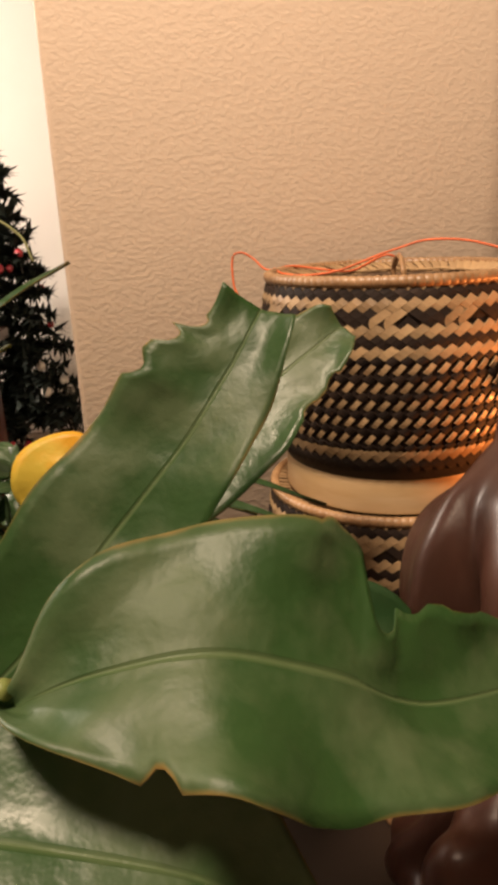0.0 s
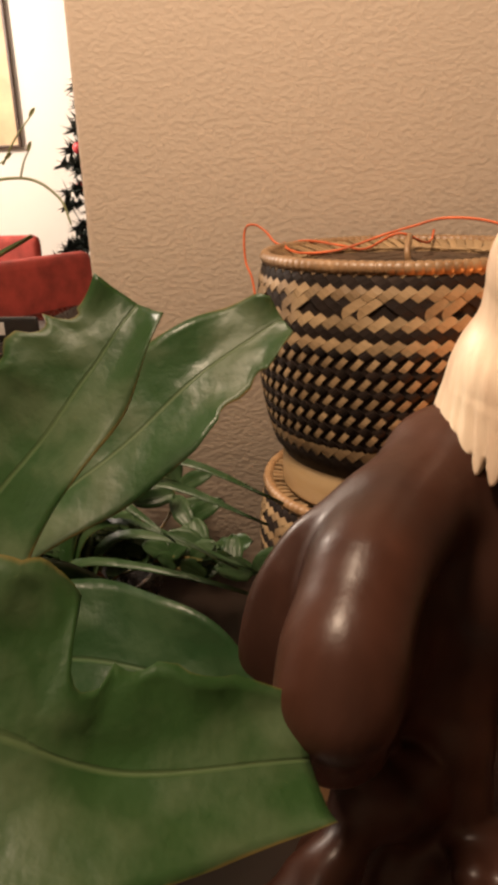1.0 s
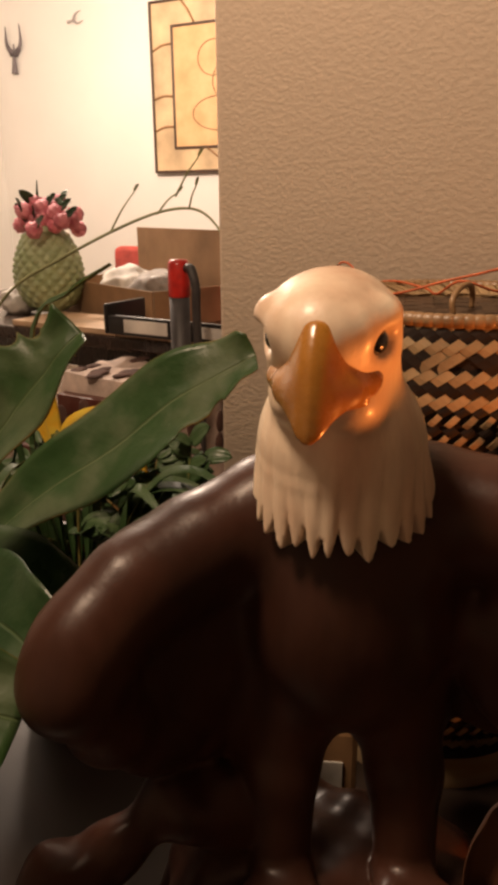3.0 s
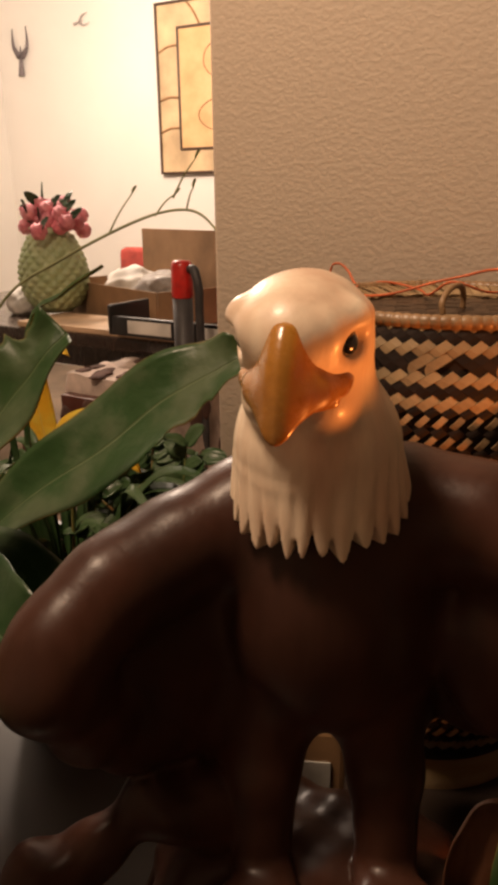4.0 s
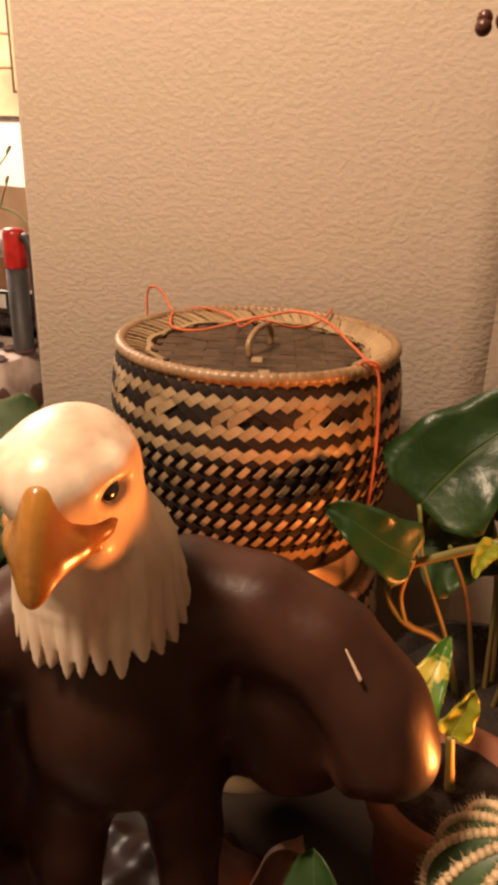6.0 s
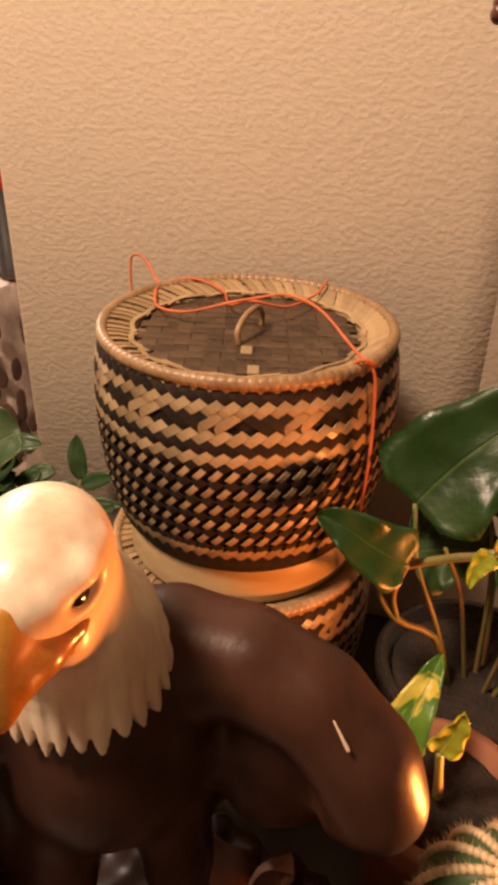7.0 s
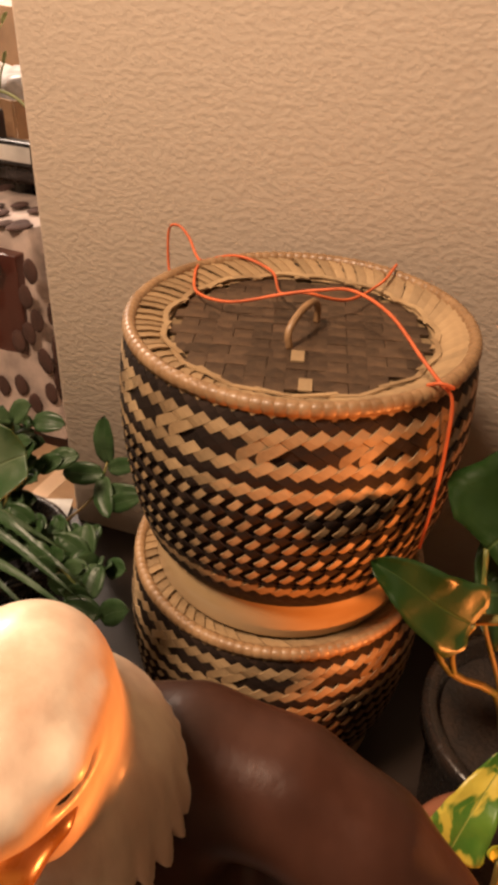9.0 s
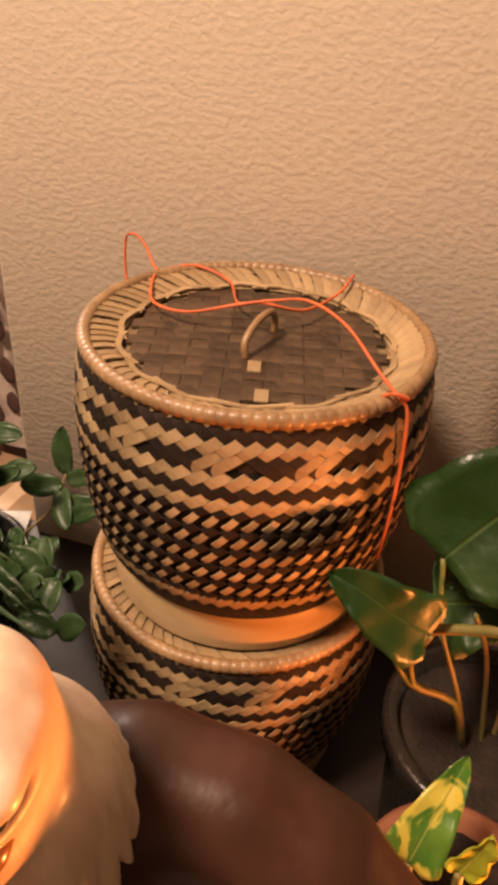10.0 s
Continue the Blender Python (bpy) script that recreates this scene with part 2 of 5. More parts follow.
def bent_wall():
    """The pier and its return in one piece: both corners rounded."""
    front = [(-0.2372 + 0.005 * (1 - math.cos(q)), 0.1157 + 0.005 * (1 - math.sin(q))) for q in np.linspace(0, math.pi / 2, 7)]
    bend, turn = 0.06, radians(26)
    for q in np.linspace(0, turn, 10):
        front.append((0.132 + bend * math.sin(q), 0.1157 + bend * (1 - math.cos(q))))
    x, y = front[-1]
    end = (x + 1.6 * math.cos(turn), y + 1.6 * math.sin(turn))
    ring = front + [end, (end[0] - 0.14 * math.sin(turn), end[1] + 0.14 * math.cos(turn)), (0.08, 0.24), (-0.2190, 0.24)]
    bm = bmesh.new()
    low = [bm.verts.new((*p, FLOOR)) for p in ring]
    top = [bm.verts.new((*p, 2.5)) for p in ring]
    n = len(ring)
    for k in range(n):
        f = bm.faces.new((low[k], low[(k + 1) % n], top[(k + 1) % n], top[k]))
        f.smooth = k < len(front) - 1
    bm.faces.new(low[::-1])
    bm.faces.new(top)
    return part("wall_pier", bm, PLASTER, smooth=False)


pier = bent_wall()
pier.matrix_world = pose(0, 0, 0, 0, 0, 4.2)
tagged(pier, "cream orange-peel plaster wall with rounded open corner", "wall", kind="structure")
wall("wall_dining", (-4.6, 3.5485, FLOOR), (3.6, 3.70, 2.5), WHITE_WALL, turn=pose(0, 0, 0, 0, 0, 4.2), label="white plaster dining room wall")
wall("wall_west", (-4.2, -3.2, FLOOR), (-4.05, 3.9, 2.5), WHITE_WALL, label="white plaster wall")
wall("wall_south", (-4.05, -3.2, FLOOR), (3.05, -3.05, 2.5), PLASTER, label="cream plaster wall")
wall("wall_east", (3.05, -3.2, FLOOR), (3.2, 3.9, 2.5), PLASTER, label="cream plaster wall")

# plant stand under everything near
stand = thing("plant_stand", "dark stained wooden plant stand with a long board top", "stand")
block("board", (-0.75, -0.62, 0.64), (0.75, 0.112, 0.678), STAND, stand)
for x in (-0.70, 0.70):
    for y in (-0.57, 0.06):
        block("leg", (x - 0.025, y - 0.025, FLOOR), (x + 0.025, y + 0.025, 0.64), STAND, stand)


# ---- stacked woven baskets ----
COLUMNS = 65
RIM = Vector((0.0052, -0.0054, 0.9918))  # centre of the upper basket's rim
GIRTH = 0.934
UPPER, LOWER = 0.0035, 0.0042


def weave_plan():
    """Floats of the diagonal weave from the rim down: depth of the middle, rows spanned, what colour, row parity."""
    plan = [(0, 1, "l"), (1, 2, "d"), (3, 2, "l"), (5, 3, "M"), (8, 2, "l"), (10, 2, "d"), (12, 2, "l"), (14, 1, "d")]
    out = [(0.0018 + UPPER * (r + (n - 1) / 2), n, k, r, UPPER) for r, n, k in plan]
    base = 0.0018 + UPPER * 14.5
    for t in range(5):
        out.append((base + LOWER * (3 * t + 1.0), 2, "t", 15 + 3 * t, LOWER))
        out.append((base + LOWER * (3 * t + 2.5), 1, "d", 17 + 3 * t, LOWER))
    out.append((base + LOWER * 15.9, 2, "l", 31, LOWER))
    out.append((base + LOWER * 17.9, 2, "d", 33, LOWER))
    return out


def basket_radius(z):
    """Body radius at a height below the rim."""
    knots = [(-0.142, 0.0860), (-0.136, 0.0892), (-0.128, 0.0922), (-0.112, 0.0967), (-0.095, 0.0998), (-0.075, 0.1020), (-0.055, 0.1030), (-0.035, 0.1026), (-0.015, 0.1005), (0.0, 0.0965)]
    for (a, ra), (b, rb) in zip(knots, knots[1:]):
        if z <= b:
            return ra + (rb - ra) * (z - a) / (b - a)
    return knots[-1][1]


def strip_bm(bm, depth, rows, h, pale, slim, turn=0.0):
    """One visible float of a bamboo strip on the body, along one diagonal: a thin bowed slab. Pale ones rise to the right."""
    step = 2 * math.pi / COLUMNS
    grid = []
    for i in range(4):
        s = (i / 3 - 0.5) * rows
        for j in range(2):
            w = (j - 0.5) * slim
            if slim < 0.8:
                du, dv = s * 0.38 + w * 0.52, (s * 1.02 - w * 0.74) * h
            else:
                du, dv = (s + w) * 0.5, (s - w) * h * (1 if pale else -1)
            z = -depth + dv
            r = basket_radius(z) + 0.0003 + 0.0007 * math.cos(math.pi * (i / 3 - 0.5) * 0.9)
            a = turn + du * step
            grid.append(bm.verts.new((r * math.sin(a), -r * math.cos(a), z)))
    for i in range(3):
        q = (grid[2 * i], grid[2 * i + 1], grid[2 * i + 3], grid[2 * i + 2])
        bm.faces.new(q[::-1] if pale else q)
    rim = [grid[0], grid[2], grid[4], grid[6], grid[7], grid[5], grid[3], grid[1]]
    low = []
    for q in rim:
        s = 1 - 0.0011 / math.hypot(q.co.x, q.co.y)
        low.append(bm.verts.new((q.co.x * s, q.co.y * s, q.co.z)))
    for k in range(8):
        n = (k + 1) % 8
        q = (rim[k], rim[n], low[n], low[k])
        bm.faces.new(q if pale else q[::-1])


def is_pale(kind, column):
    c = column % 5
    return {"l": True, "t": True, "d": False, "M": c in (3, 4)}[kind]


def woven_basket(turn):
    """A round rice basket with its lid; the origin is the centre of its rim."""
    bk = thing("rice_basket", "round lidded rice basket woven of pale and black bamboo", "basket", group="stacked baskets")
    step = 2 * math.pi / COLUMNS
    # dark inner wall that shows between the strips
    prof = [(basket_radius(z) - 0.0008, z) for z in np.linspace(-0.141, -0.001, 16)]
    body = part("body", lathe(bmesh.new(), [(0.0, -0.1412), *prof, (0.088, -0.001), (0.086, -0.012)], 72), DARK_STRAW, bk)
    rest = {True: bmesh.new(), False: bmesh.new()}
    near = range(-6, 7)
    made = {}
    for depth, rows, kind, row, h in weave_plan():
        slim, run = (0.62, 1.50) if kind == "t" else (0.97, rows * 0.97)
        for col in range(COLUMNS):
            pale = is_pale(kind, col)
            off = (0.5 * (row % 2) + (0.0 if kind == "t" else (rows - 1) * (-0.25 if pale else 0.25))) * step
            k = (col + COLUMNS // 2) % COLUMNS - COLUMNS // 2
            if k in near:
                key = (row, pale)
                if key not in made:
                    bm = bmesh.new()
                    strip_bm(bm, depth, run, h, pale, slim)
                    made[key] = mesh_of(bm, "strip", STRAW if pale else DARK_STRAW, smooth=False)
                ob = new("strip", made[key])
                ob.parent = body
                ob.rotation_euler = (0, 0, k * step + off)
            else:
                strip_bm(rest[pale], depth, run, h, pale, slim, k * step + off)
    tagged(part("pale_weave", rest[True], STRAW, bk, smooth=False), "pale bamboo strips", kind="stuff")
    tagged(part("dark_weave", rest[False], DARK_STRAW, bk, smooth=False), "black bamboo strips", kind="stuff")
    # standing hoop foot
    part("foot_hoop", lathe(bmesh.new(), [(0.0850, -0.137), (0.0855, -0.1385), (0.0858, -0.150), (0.0860, -0.1668), (0.0855, -0.1680), (0.0827, -0.1680), (0.0825, -0.137)], 96), HOOP, bk, "smooth pale bent-wood hoop")
    # twisted coil round the rim
    bm = bmesh.new()
    n, sides = 880, 8
    rings = []
    for i in range(n):
        a = 2 * math.pi * i / n
        wrap = 0.94 + 0.14 * abs(math.sin(a * 55)) ** 0.5
        rings.append([bm.verts.new(((0.0960 + 0.0038 * wrap * math.cos(q)) * math.cos(a), (0.0960 + 0.0038 * wrap * math.cos(q)) * math.sin(a), 0.0002 + 0.0042 * wrap * math.sin(q))) for q in (2 * math.pi * (k + 0.06 * math.sin(a * 55)) / sides for k in range(sides))])
    for i in range(n):
        a, b = rings[i], rings[(i + 1) % n]
        for k in range(sides):
            bm.faces.new((a[k], b[k], b[(k + 1) % sides], a[(k + 1) % sides]))
    part("rim", bm, RATTAN, bk, "wrapped rattan rim")
    # lid: plaited border, dark checker-woven middle, little loop handle
    lid = part("lid", lathe(bmesh.new(), [(0.0, -0.0075), (0.075, -0.0085), (0.0915, -0.0060), (0.0915, -0.011), (0.0, -0.012)], 72), STRAW, bk, "pale plaited lid")
    bm = bmesh.new()
    rnd = random.Random(turn)
    lathe(bm, [(0.0755, -0.0066), (0.0790, -0.0054), (0.0860, -0.0030), (0.0935, 0.0006), (0.0935, -0.006)], 96)
    part("band", bm, STRAW, lid)
    turns = 72
    bm = bmesh.new()
    up, down = [], []
    for u, v in ((-1, -1), (-1, 1), (0, 1), (1, 1), (1, -1), (0, -1)):
        r, a = 0.0850 + 0.0078 * u, 0.066 * u + 0.043 * v
        h = -0.0026 + 0.0036 * u + (0.0011 if v > 0 else 0.0) + (0.0004 if u == 0 else 0.0)
        up.append(bm.verts.new((r * math.cos(a), r * math.sin(a), h)))
        down.append(bm.verts.new((r * math.cos(a), r * math.sin(a), h - 0.0009)))
    for q in ((0, 1, 2, 5), (5, 2, 3, 4)):
        bm.faces.new([up[k] for k in q])
    for k in range(6):
        bm.faces.new((up[k], up[(k + 1) % 6], down[(k + 1) % 6], down[k]))
    bmesh.ops.recalc_face_normals(bm, faces=bm.faces[:])
    slat = mesh_of(bm, "border_strip", STRAW, smooth=False)
    for i in range(turns):
        ob = new("border_strip", slat)
        ob.parent = lid
        ob.rotation_euler = (0, 0, 2 * math.pi * i / turns + rnd.uniform(-0.012, 0.012))
        ob.location = (0, 0, rnd.uniform(-0.0003, 0.0004))
    bm = bmesh.new()
    for i in range(30):
        a = 2 * math.pi * i / 30 + rnd.uniform(-0.04, 0.04)
        m = pose(0.0775 * math.cos(a), 0.0775 * math.sin(a), -0.0045 + 0.0004 * (i % 3), 0, -12, math.degrees(a) + (9 if i % 2 else -9))
        pts = [bm.verts.new(m @ Vector((u * 0.0016 - 0.0022 * abs(v) ** 2, v * 0.013, 0.0008 * (1 - abs(v)) + w))) for w in (0.0003, -0.0007) for v in (-1, -0.4, 0.4, 1) for u in (-1, 1)]
        for k in range(3):
            bm.faces.new((pts[2 * k], pts[2 * k + 1], pts[2 * k + 3], pts[2 * k + 2]))
            for u in (0, 1):
                bm.faces.new((pts[2 * k + u], pts[2 * k + 2 + u], pts[10 + 2 * k + u], pts[8 + 2 * k + u]))
    bmesh.ops.recalc_face_normals(bm, faces=bm.faces[:])
    part("border", bm, STRAW, lid, smooth=False)
    cell = 0.0105
    plait = {}
    for over in (True, False):
        lx, ly = (cell * 0.98, cell * 0.48) if over else (cell * 0.48, cell * 0.98)
        bm = bmesh.new()
        verts = []
        for u, v, w in ((-1, -1, 0), (0, -1, 1), (1, -1, 0), (1, 1, 0), (0, 1, 1), (-1, 1, 0)):
            if not over:
                u, v = v, u
            verts.append(bm.verts.new((u * lx, v * ly, 0.0005 * w)))
        for q in ((0, 1, 4, 5), (1, 2, 3, 4)):
            bm.faces.new([verts[k] for k in q] if over else [verts[k] for k in q][::-1])
        base = [bm.verts.new(v.co - Vector((0, 0, 0.0014))) for v in verts]
        for k in range(6):
            bm.faces.new((verts[k], verts[(k + 1) % 6], base[(k + 1) % 6], base[k]))
        bmesh.ops.recalc_face_normals(bm, faces=bm.faces[:])
        plait[over] = mesh_of(bm, "plait", BROWN_STRAW, smooth=False)
    for i in range(-8, 9):
        for j in range(-8, 9):
            x, y = i * cell, j * cell
            if math.hypot(x, y) < 0.0715:
                ob = new("plait", plait[(i + 2 * j) % 4 in (0, 1)])
                ob.parent = lid
                ob.location = (x, y, -0.0066 + rnd.uniform(0, 0.0004))
    bm = bmesh.new()
    for x, y in ((0.0, -0.034), (0.005, -0.064)):
        box(bm, (x - 0.0036, y - 0.0060, -0.0062), (x + 0.0036, y + 0.0060, -0.0048), 0.0004)
    part("pale_strip", bm, STRAW, lid, smooth=False)
    bm = bmesh.new()
    tube(bm, [(-0.005, -0.024, -0.006), (-0.006, -0.023, 0.003), (-0.001, -0.013, 0.010), (0.006, 0.002, 0.0105), (0.009, 0.011, 0.003), (0.009, 0.012, -0.006)], 0.0021, 40, 8)
    for v in bm.verts:
        v.co += v.normal * 0.0004 * math.sin(v.co.y * 2400) if v.normal.length else Vector()
    part("handle", bm, RATTAN, lid, "wrapped rattan loop handle")
    bk.matrix_world = pose(*RIM, 0, 0, turn) @ Matrix.Diagonal((GIRTH, GIRTH, GIRTH, 1))
    return bk


upper = woven_basket(18)
lower = copy_thing(upper, pose(0.0040, -0.0072, 0.8340, 0, 0, 11))
tagged(lower, "round black and pale bamboo rice basket under another one")
tagged(upper, "round black and pale bamboo rice basket with orange cord")


def cord(points, steps=60):
    """Points are given for a rim of radius 0.1 at height 1."""
    return tube(bmesh.new(), [RIM + GIRTH * (Vector(p) - Vector((0.0025, 0, 1.0))) for p in points], 0.0009, steps, 6)


# orange cord: tied round handle and rim, a loop standing at the back, one end hanging down the side
string = thing("cord", "thin orange cord knotted over the basket lid", "cord")
part("loop", cord([(-0.084, 0.046, 1.002), (-0.092, 0.054, 1.004), (-0.100, 0.060, 1.012), (-0.1095, 0.0635, 1.0172), (-0.117, 0.064, 1.013), (-0.117, 0.062, 0.99), (-0.111, 0.056, 0.975), (-0.107, 0.050, 0.95)]), CORD, string)
part("strand", cord([(-0.084, 0.046, 1.004), (-0.080, 0.030, 1.001), (-0.066, 0.006, 1.000), (-0.040, -0.003, 1.003), (-0.010, 0.002, 1.012), (0.010, 0.006, 1.017), (0.030, 0.002, 1.022), (0.055, -0.016, 1.021), (0.078, -0.040, 1.013), (0.0890, -0.047, 1.0065), (0.0965, -0.0475, 0.999), (0.0985, -0.0465, 0.975), (0.0990, -0.0450, 0.94), (0.0970, -0.0430, 0.90)], 90), CORD, string)
part("strand", cord([(-0.084, 0.046, 1.003), (-0.066, 0.064, 1.004), (-0.040, 0.060, 1.000), (-0.022, 0.030, 1.000), (0.000, 0.010, 1.012), (0.020, 0.030, 1.004), (0.030, 0.070, 1.002), (0.034, 0.090, 1.008)], 60), CORD, string)
part("knot", cord([(0.084, -0.048, 1.004), (0.090, -0.051, 1.008), (0.096, -0.047, 1.005), (0.091, -0.044, 1.003)], 20), CORD, string)


# ---- carved eagle ----
def surface_net(field, lo, hi, h):
    """Vertices and quads of the zero surface of a distance field over a box."""
    axes = [np.arange(a, b + h, h, dtype=np.float32) for a, b in zip(lo, hi)]
    d = field(axes[0][:, None, None], axes[1][None, :, None], axes[2][None, None, :])
    inside = d < 0
    shape = [s - 1 for s in d.shape]
    total = np.zeros((*shape, 3), np.float32)
    count = np.zeros(shape, np.float32)
    crossings = []
    for ax in range(3):
        a = [slice(None)] * 3
        b = [slice(None)] * 3
        a[ax], b[ax] = slice(0, -1), slice(1, None)
        cross = inside[tuple(a)] != inside[tuple(b)]
        i = np.argwhere(cross)
        da, db = d[tuple(a)][cross], d[tuple(b)][cross]
        p = i.astype(np.float32)
        p[:, ax] += da / (da - db)
        crossings.append((i, da < 0))
        o1, o2 = [q for q in range(3) if q != ax]
        for s1 in (0, -1):
            for s2 in (0, -1):
                c = i.copy()
                c[:, o1] += s1
                c[:, o2] += s2
                ok = np.all((c >= 0) & (c < shape), axis=1)
                np.add.at(total, tuple(c[ok].T), p[ok])
                np.add.at(count, tuple(c[ok].T), 1)
    used = count > 0
    index = np.full(shape, -1, np.int64)
    index[used] = np.arange(used.sum())
    verts = total[used] / count[used][:, None] * h + np.array(lo, np.float32)
    faces = []
    for ax, (i, sign) in enumerate(crossings):
        o1, o2 = (ax + 1) % 3, (ax + 2) % 3
        ok = (i[:, o1] > 0) & (i[:, o2] > 0) & (i[:, o1] < shape[o1]) & (i[:, o2] < shape[o2])
        i, sign = i[ok], sign[ok]
        quad = []
        for s1, s2 in ((0, 0), (-1, 0), (-1, -1), (0, -1)):
            c = i.copy()
            c[:, o1] += s1
            c[:, o2] += s2
            quad.append(index[tuple(c.T)])
        q = np.stack(quad, 1)
        q[~sign] = q[~sign][:, ::-1]
        faces.append(q)
    return verts, np.concatenate(faces)


def cone(x, y, z, a, b, ra, rb):
    """Distance to a round cone from a to b."""
    ax, ay, az = a
    bx, by, bz = b[0] - ax, b[1] - ay, b[2] - az
    t = np.clip(((x - ax) * bx + (y - ay) * by + (z - az) * bz) / (bx * bx + by * by + bz * bz), 0, 1)
    return np.sqrt((x - ax - t * bx) ** 2 + (y - ay - t * by) ** 2 + (z - az - t * bz) ** 2) - (ra + (rb - ra) * t)


def egg(x, y, z, c, r):
    k = np.sqrt(((x - c[0]) / r[0]) ** 2 + ((y - c[1]) / r[1]) ** 2 + ((z - c[2]) / r[2]) ** 2)
    return (k - 1) * min(r)


def join(a, b, k):
    h = np.clip(0.5 + 0.5 * (b - a) / k, 0, 1)
    return b + (a - b) * h - k * h * (1 - h)


def chain(x, y, z, points, radii, k):
    d = None
    for a, b, ra, rb in zip(points, points[1:], radii, radii[1:]):
        q = cone(x, y, z, a, b, ra, rb)
        d = q if d is None else join(d, q, k)
    return d


# body frame: x to the bird's left wing, y to its back, z up; heights are from the ground
def wing(x, y, z, sag, lift):
    """One wing on the side of positive x: a round arm arching out and forward, a thin feathered plate set back behind it."""
    slim = 0.0018 if sag else 0.0
    arm = chain(x, y, z, [(0.000, 0.014, 0.928), (0.030, 0.010, 0.940 - 0.2 * sag), (0.056, -0.002, 0.939 - sag), (0.078, -0.017, 0.931 - sag), (0.0935, -0.031, 0.914 - 0.7 * sag), (0.0985, -0.036, 0.896 - 0.3 * sag), (0.0890, -0.030, 0.877 - 0.3 * sag)],
                [0.026, 0.0195 - slim, 0.0178 - slim, 0.0168 - slim, 0.0165 - slim, 0.0155 - slim, 0.0080], 0.016)
    plate = egg(x, y, z, (0.056, 0.009, 0.888 - 0.5 * sag), (0.044, 0.0100, 0.046))
    d = join(arm, plate, 0.006)
    far = 0.55 if sag else 1.0
    for drop in (-lift, 0.024 - lift):
        back = chain(x, y, z, [(0.080, 0.004, 0.892 - 0.5 * drop), (0.070, 0.004 + 0.030 * far, 0.882 - drop), (0.057, 0.004 + 0.066 * far, 0.860 - drop), (0.046, 0.004 + 0.101 * far, 0.838 - drop)], [0.0110, 0.0150, 0.0150, 0.0110], 0.012)
        d = join(d, back, 0.016)
    return d


def bird_body(x, y, z):
    d = egg(x, y, z, (0.0, 0.010, 0.904), (0.039, 0.034, 0.058))
    d = join(d, egg(x, y, z, (0.0, -0.002, 0.898), (0.033, 0.026, 0.040)), 0.016)
    ax = np.abs(x)
    d = join(d, np.where(x > 0, wing(ax, y, z, 0.0, -0.018), wing(ax, y, z, 0.011, 0.013)), 0.012)
    # the left wing is filled under its arm
    d = join(d, egg(x, y, z, (0.074, -0.010, 0.886), (0.030, 0.013, 0.038)), 0.010)
    # the right wing hangs lower and fuller behind
    d = join(d, egg(x, y, z, (-0.070, 0.010, 0.878), (0.028, 0.028, 0.040)), 0.020)
    d = join(d, egg(x, y, z, (-0.062, 0.008, 0.876), (0.040, 0.0110, 0.046)), 0.008)
    d = join(d, chain(x, y, z, [(-0.095, -0.031, 0.888), (-0.090, -0.020, 0.866), (-0.078, -0.006, 0.848), (-0.062, 0.004, 0.838)], [0.0135, 0.0145, 0.0140, 0.0100], 0.01), 0.008)
    leg = chain(ax, y, z, [(0.020, 0.006, 0.866), (0.0255, -0.002, 0.826), (0.0260, -0.012, 0.788)], [0.0185, 0.0150, 0.0125], 0.006)
    d = join(d, leg, 0.010)
    for dx, dy in ((-0.013, -0.034), (0.004, -0.040), (0.018, -0.030)):
        d = join(d, chain(ax, y, z, [(0.024, -0.014, 0.786), (0.024 + dx * 0.7, dy * 0.9 - 0.006, 0.787), (0.024 + dx, dy - 0.014, 0.772)], [0.010, 0.0075, 0.003], 0.005), 0.004)
    tail = chain(x, y, z, [(0.0, 0.030, 0.880), (0.0, 0.055, 0.862), (0.0, 0.085, 0.848)], [0.026, 0.018, 0.010], 0.01)
    d = join(d, tail, 0.012)
    # faint knife facets
    d = d + 0.00014 * np.sin(55 * x + 30 * z) * np.sin(48 * z - 35 * y) + 0.00012 * np.sin(210 * x + 90 * y) * np.sin(160 * z + 120 * y)
    return d


def perch(x, y, z):
    """Gnarled driftwood under the claws, with one limb reaching aside."""
    w = 0.0035 * np.sin(70 * x + 40 * z) * np.cos(60 * y - 30 * z) + 0.002 * np.sin(190 * x) * np.sin(170 * y + 80 * z)
    d = egg(x, y, z, (0.0, 0.0, 0.742), (0.085, 0.062, 0.042))
    d = join(d, chain(x, y, z, [(-0.030, 0.012, 0.755), (-0.048, 0.000, 0.808), (-0.070, -0.010, 0.816), (-0.115, -0.028, 0.785), (-0.145, -0.033, 0.720)], [0.022, 0.015, 0.014, 0.014, 0.016], 0.01), 0.015)
    d = join(d, chain(x, y, z, [(0.05, -0.01, 0.74), (0.075, -0.022, 0.762), (0.09, -0.02, 0.745)], [0.03, 0.017, 0.016], 0.01), 0.012)
    d = join(d, egg(x, y, z, (0.01, 0.01, 0.705), (0.10, 0.075, 0.027)), 0.02)
    return np.maximum(d + w, 0.675 - z)


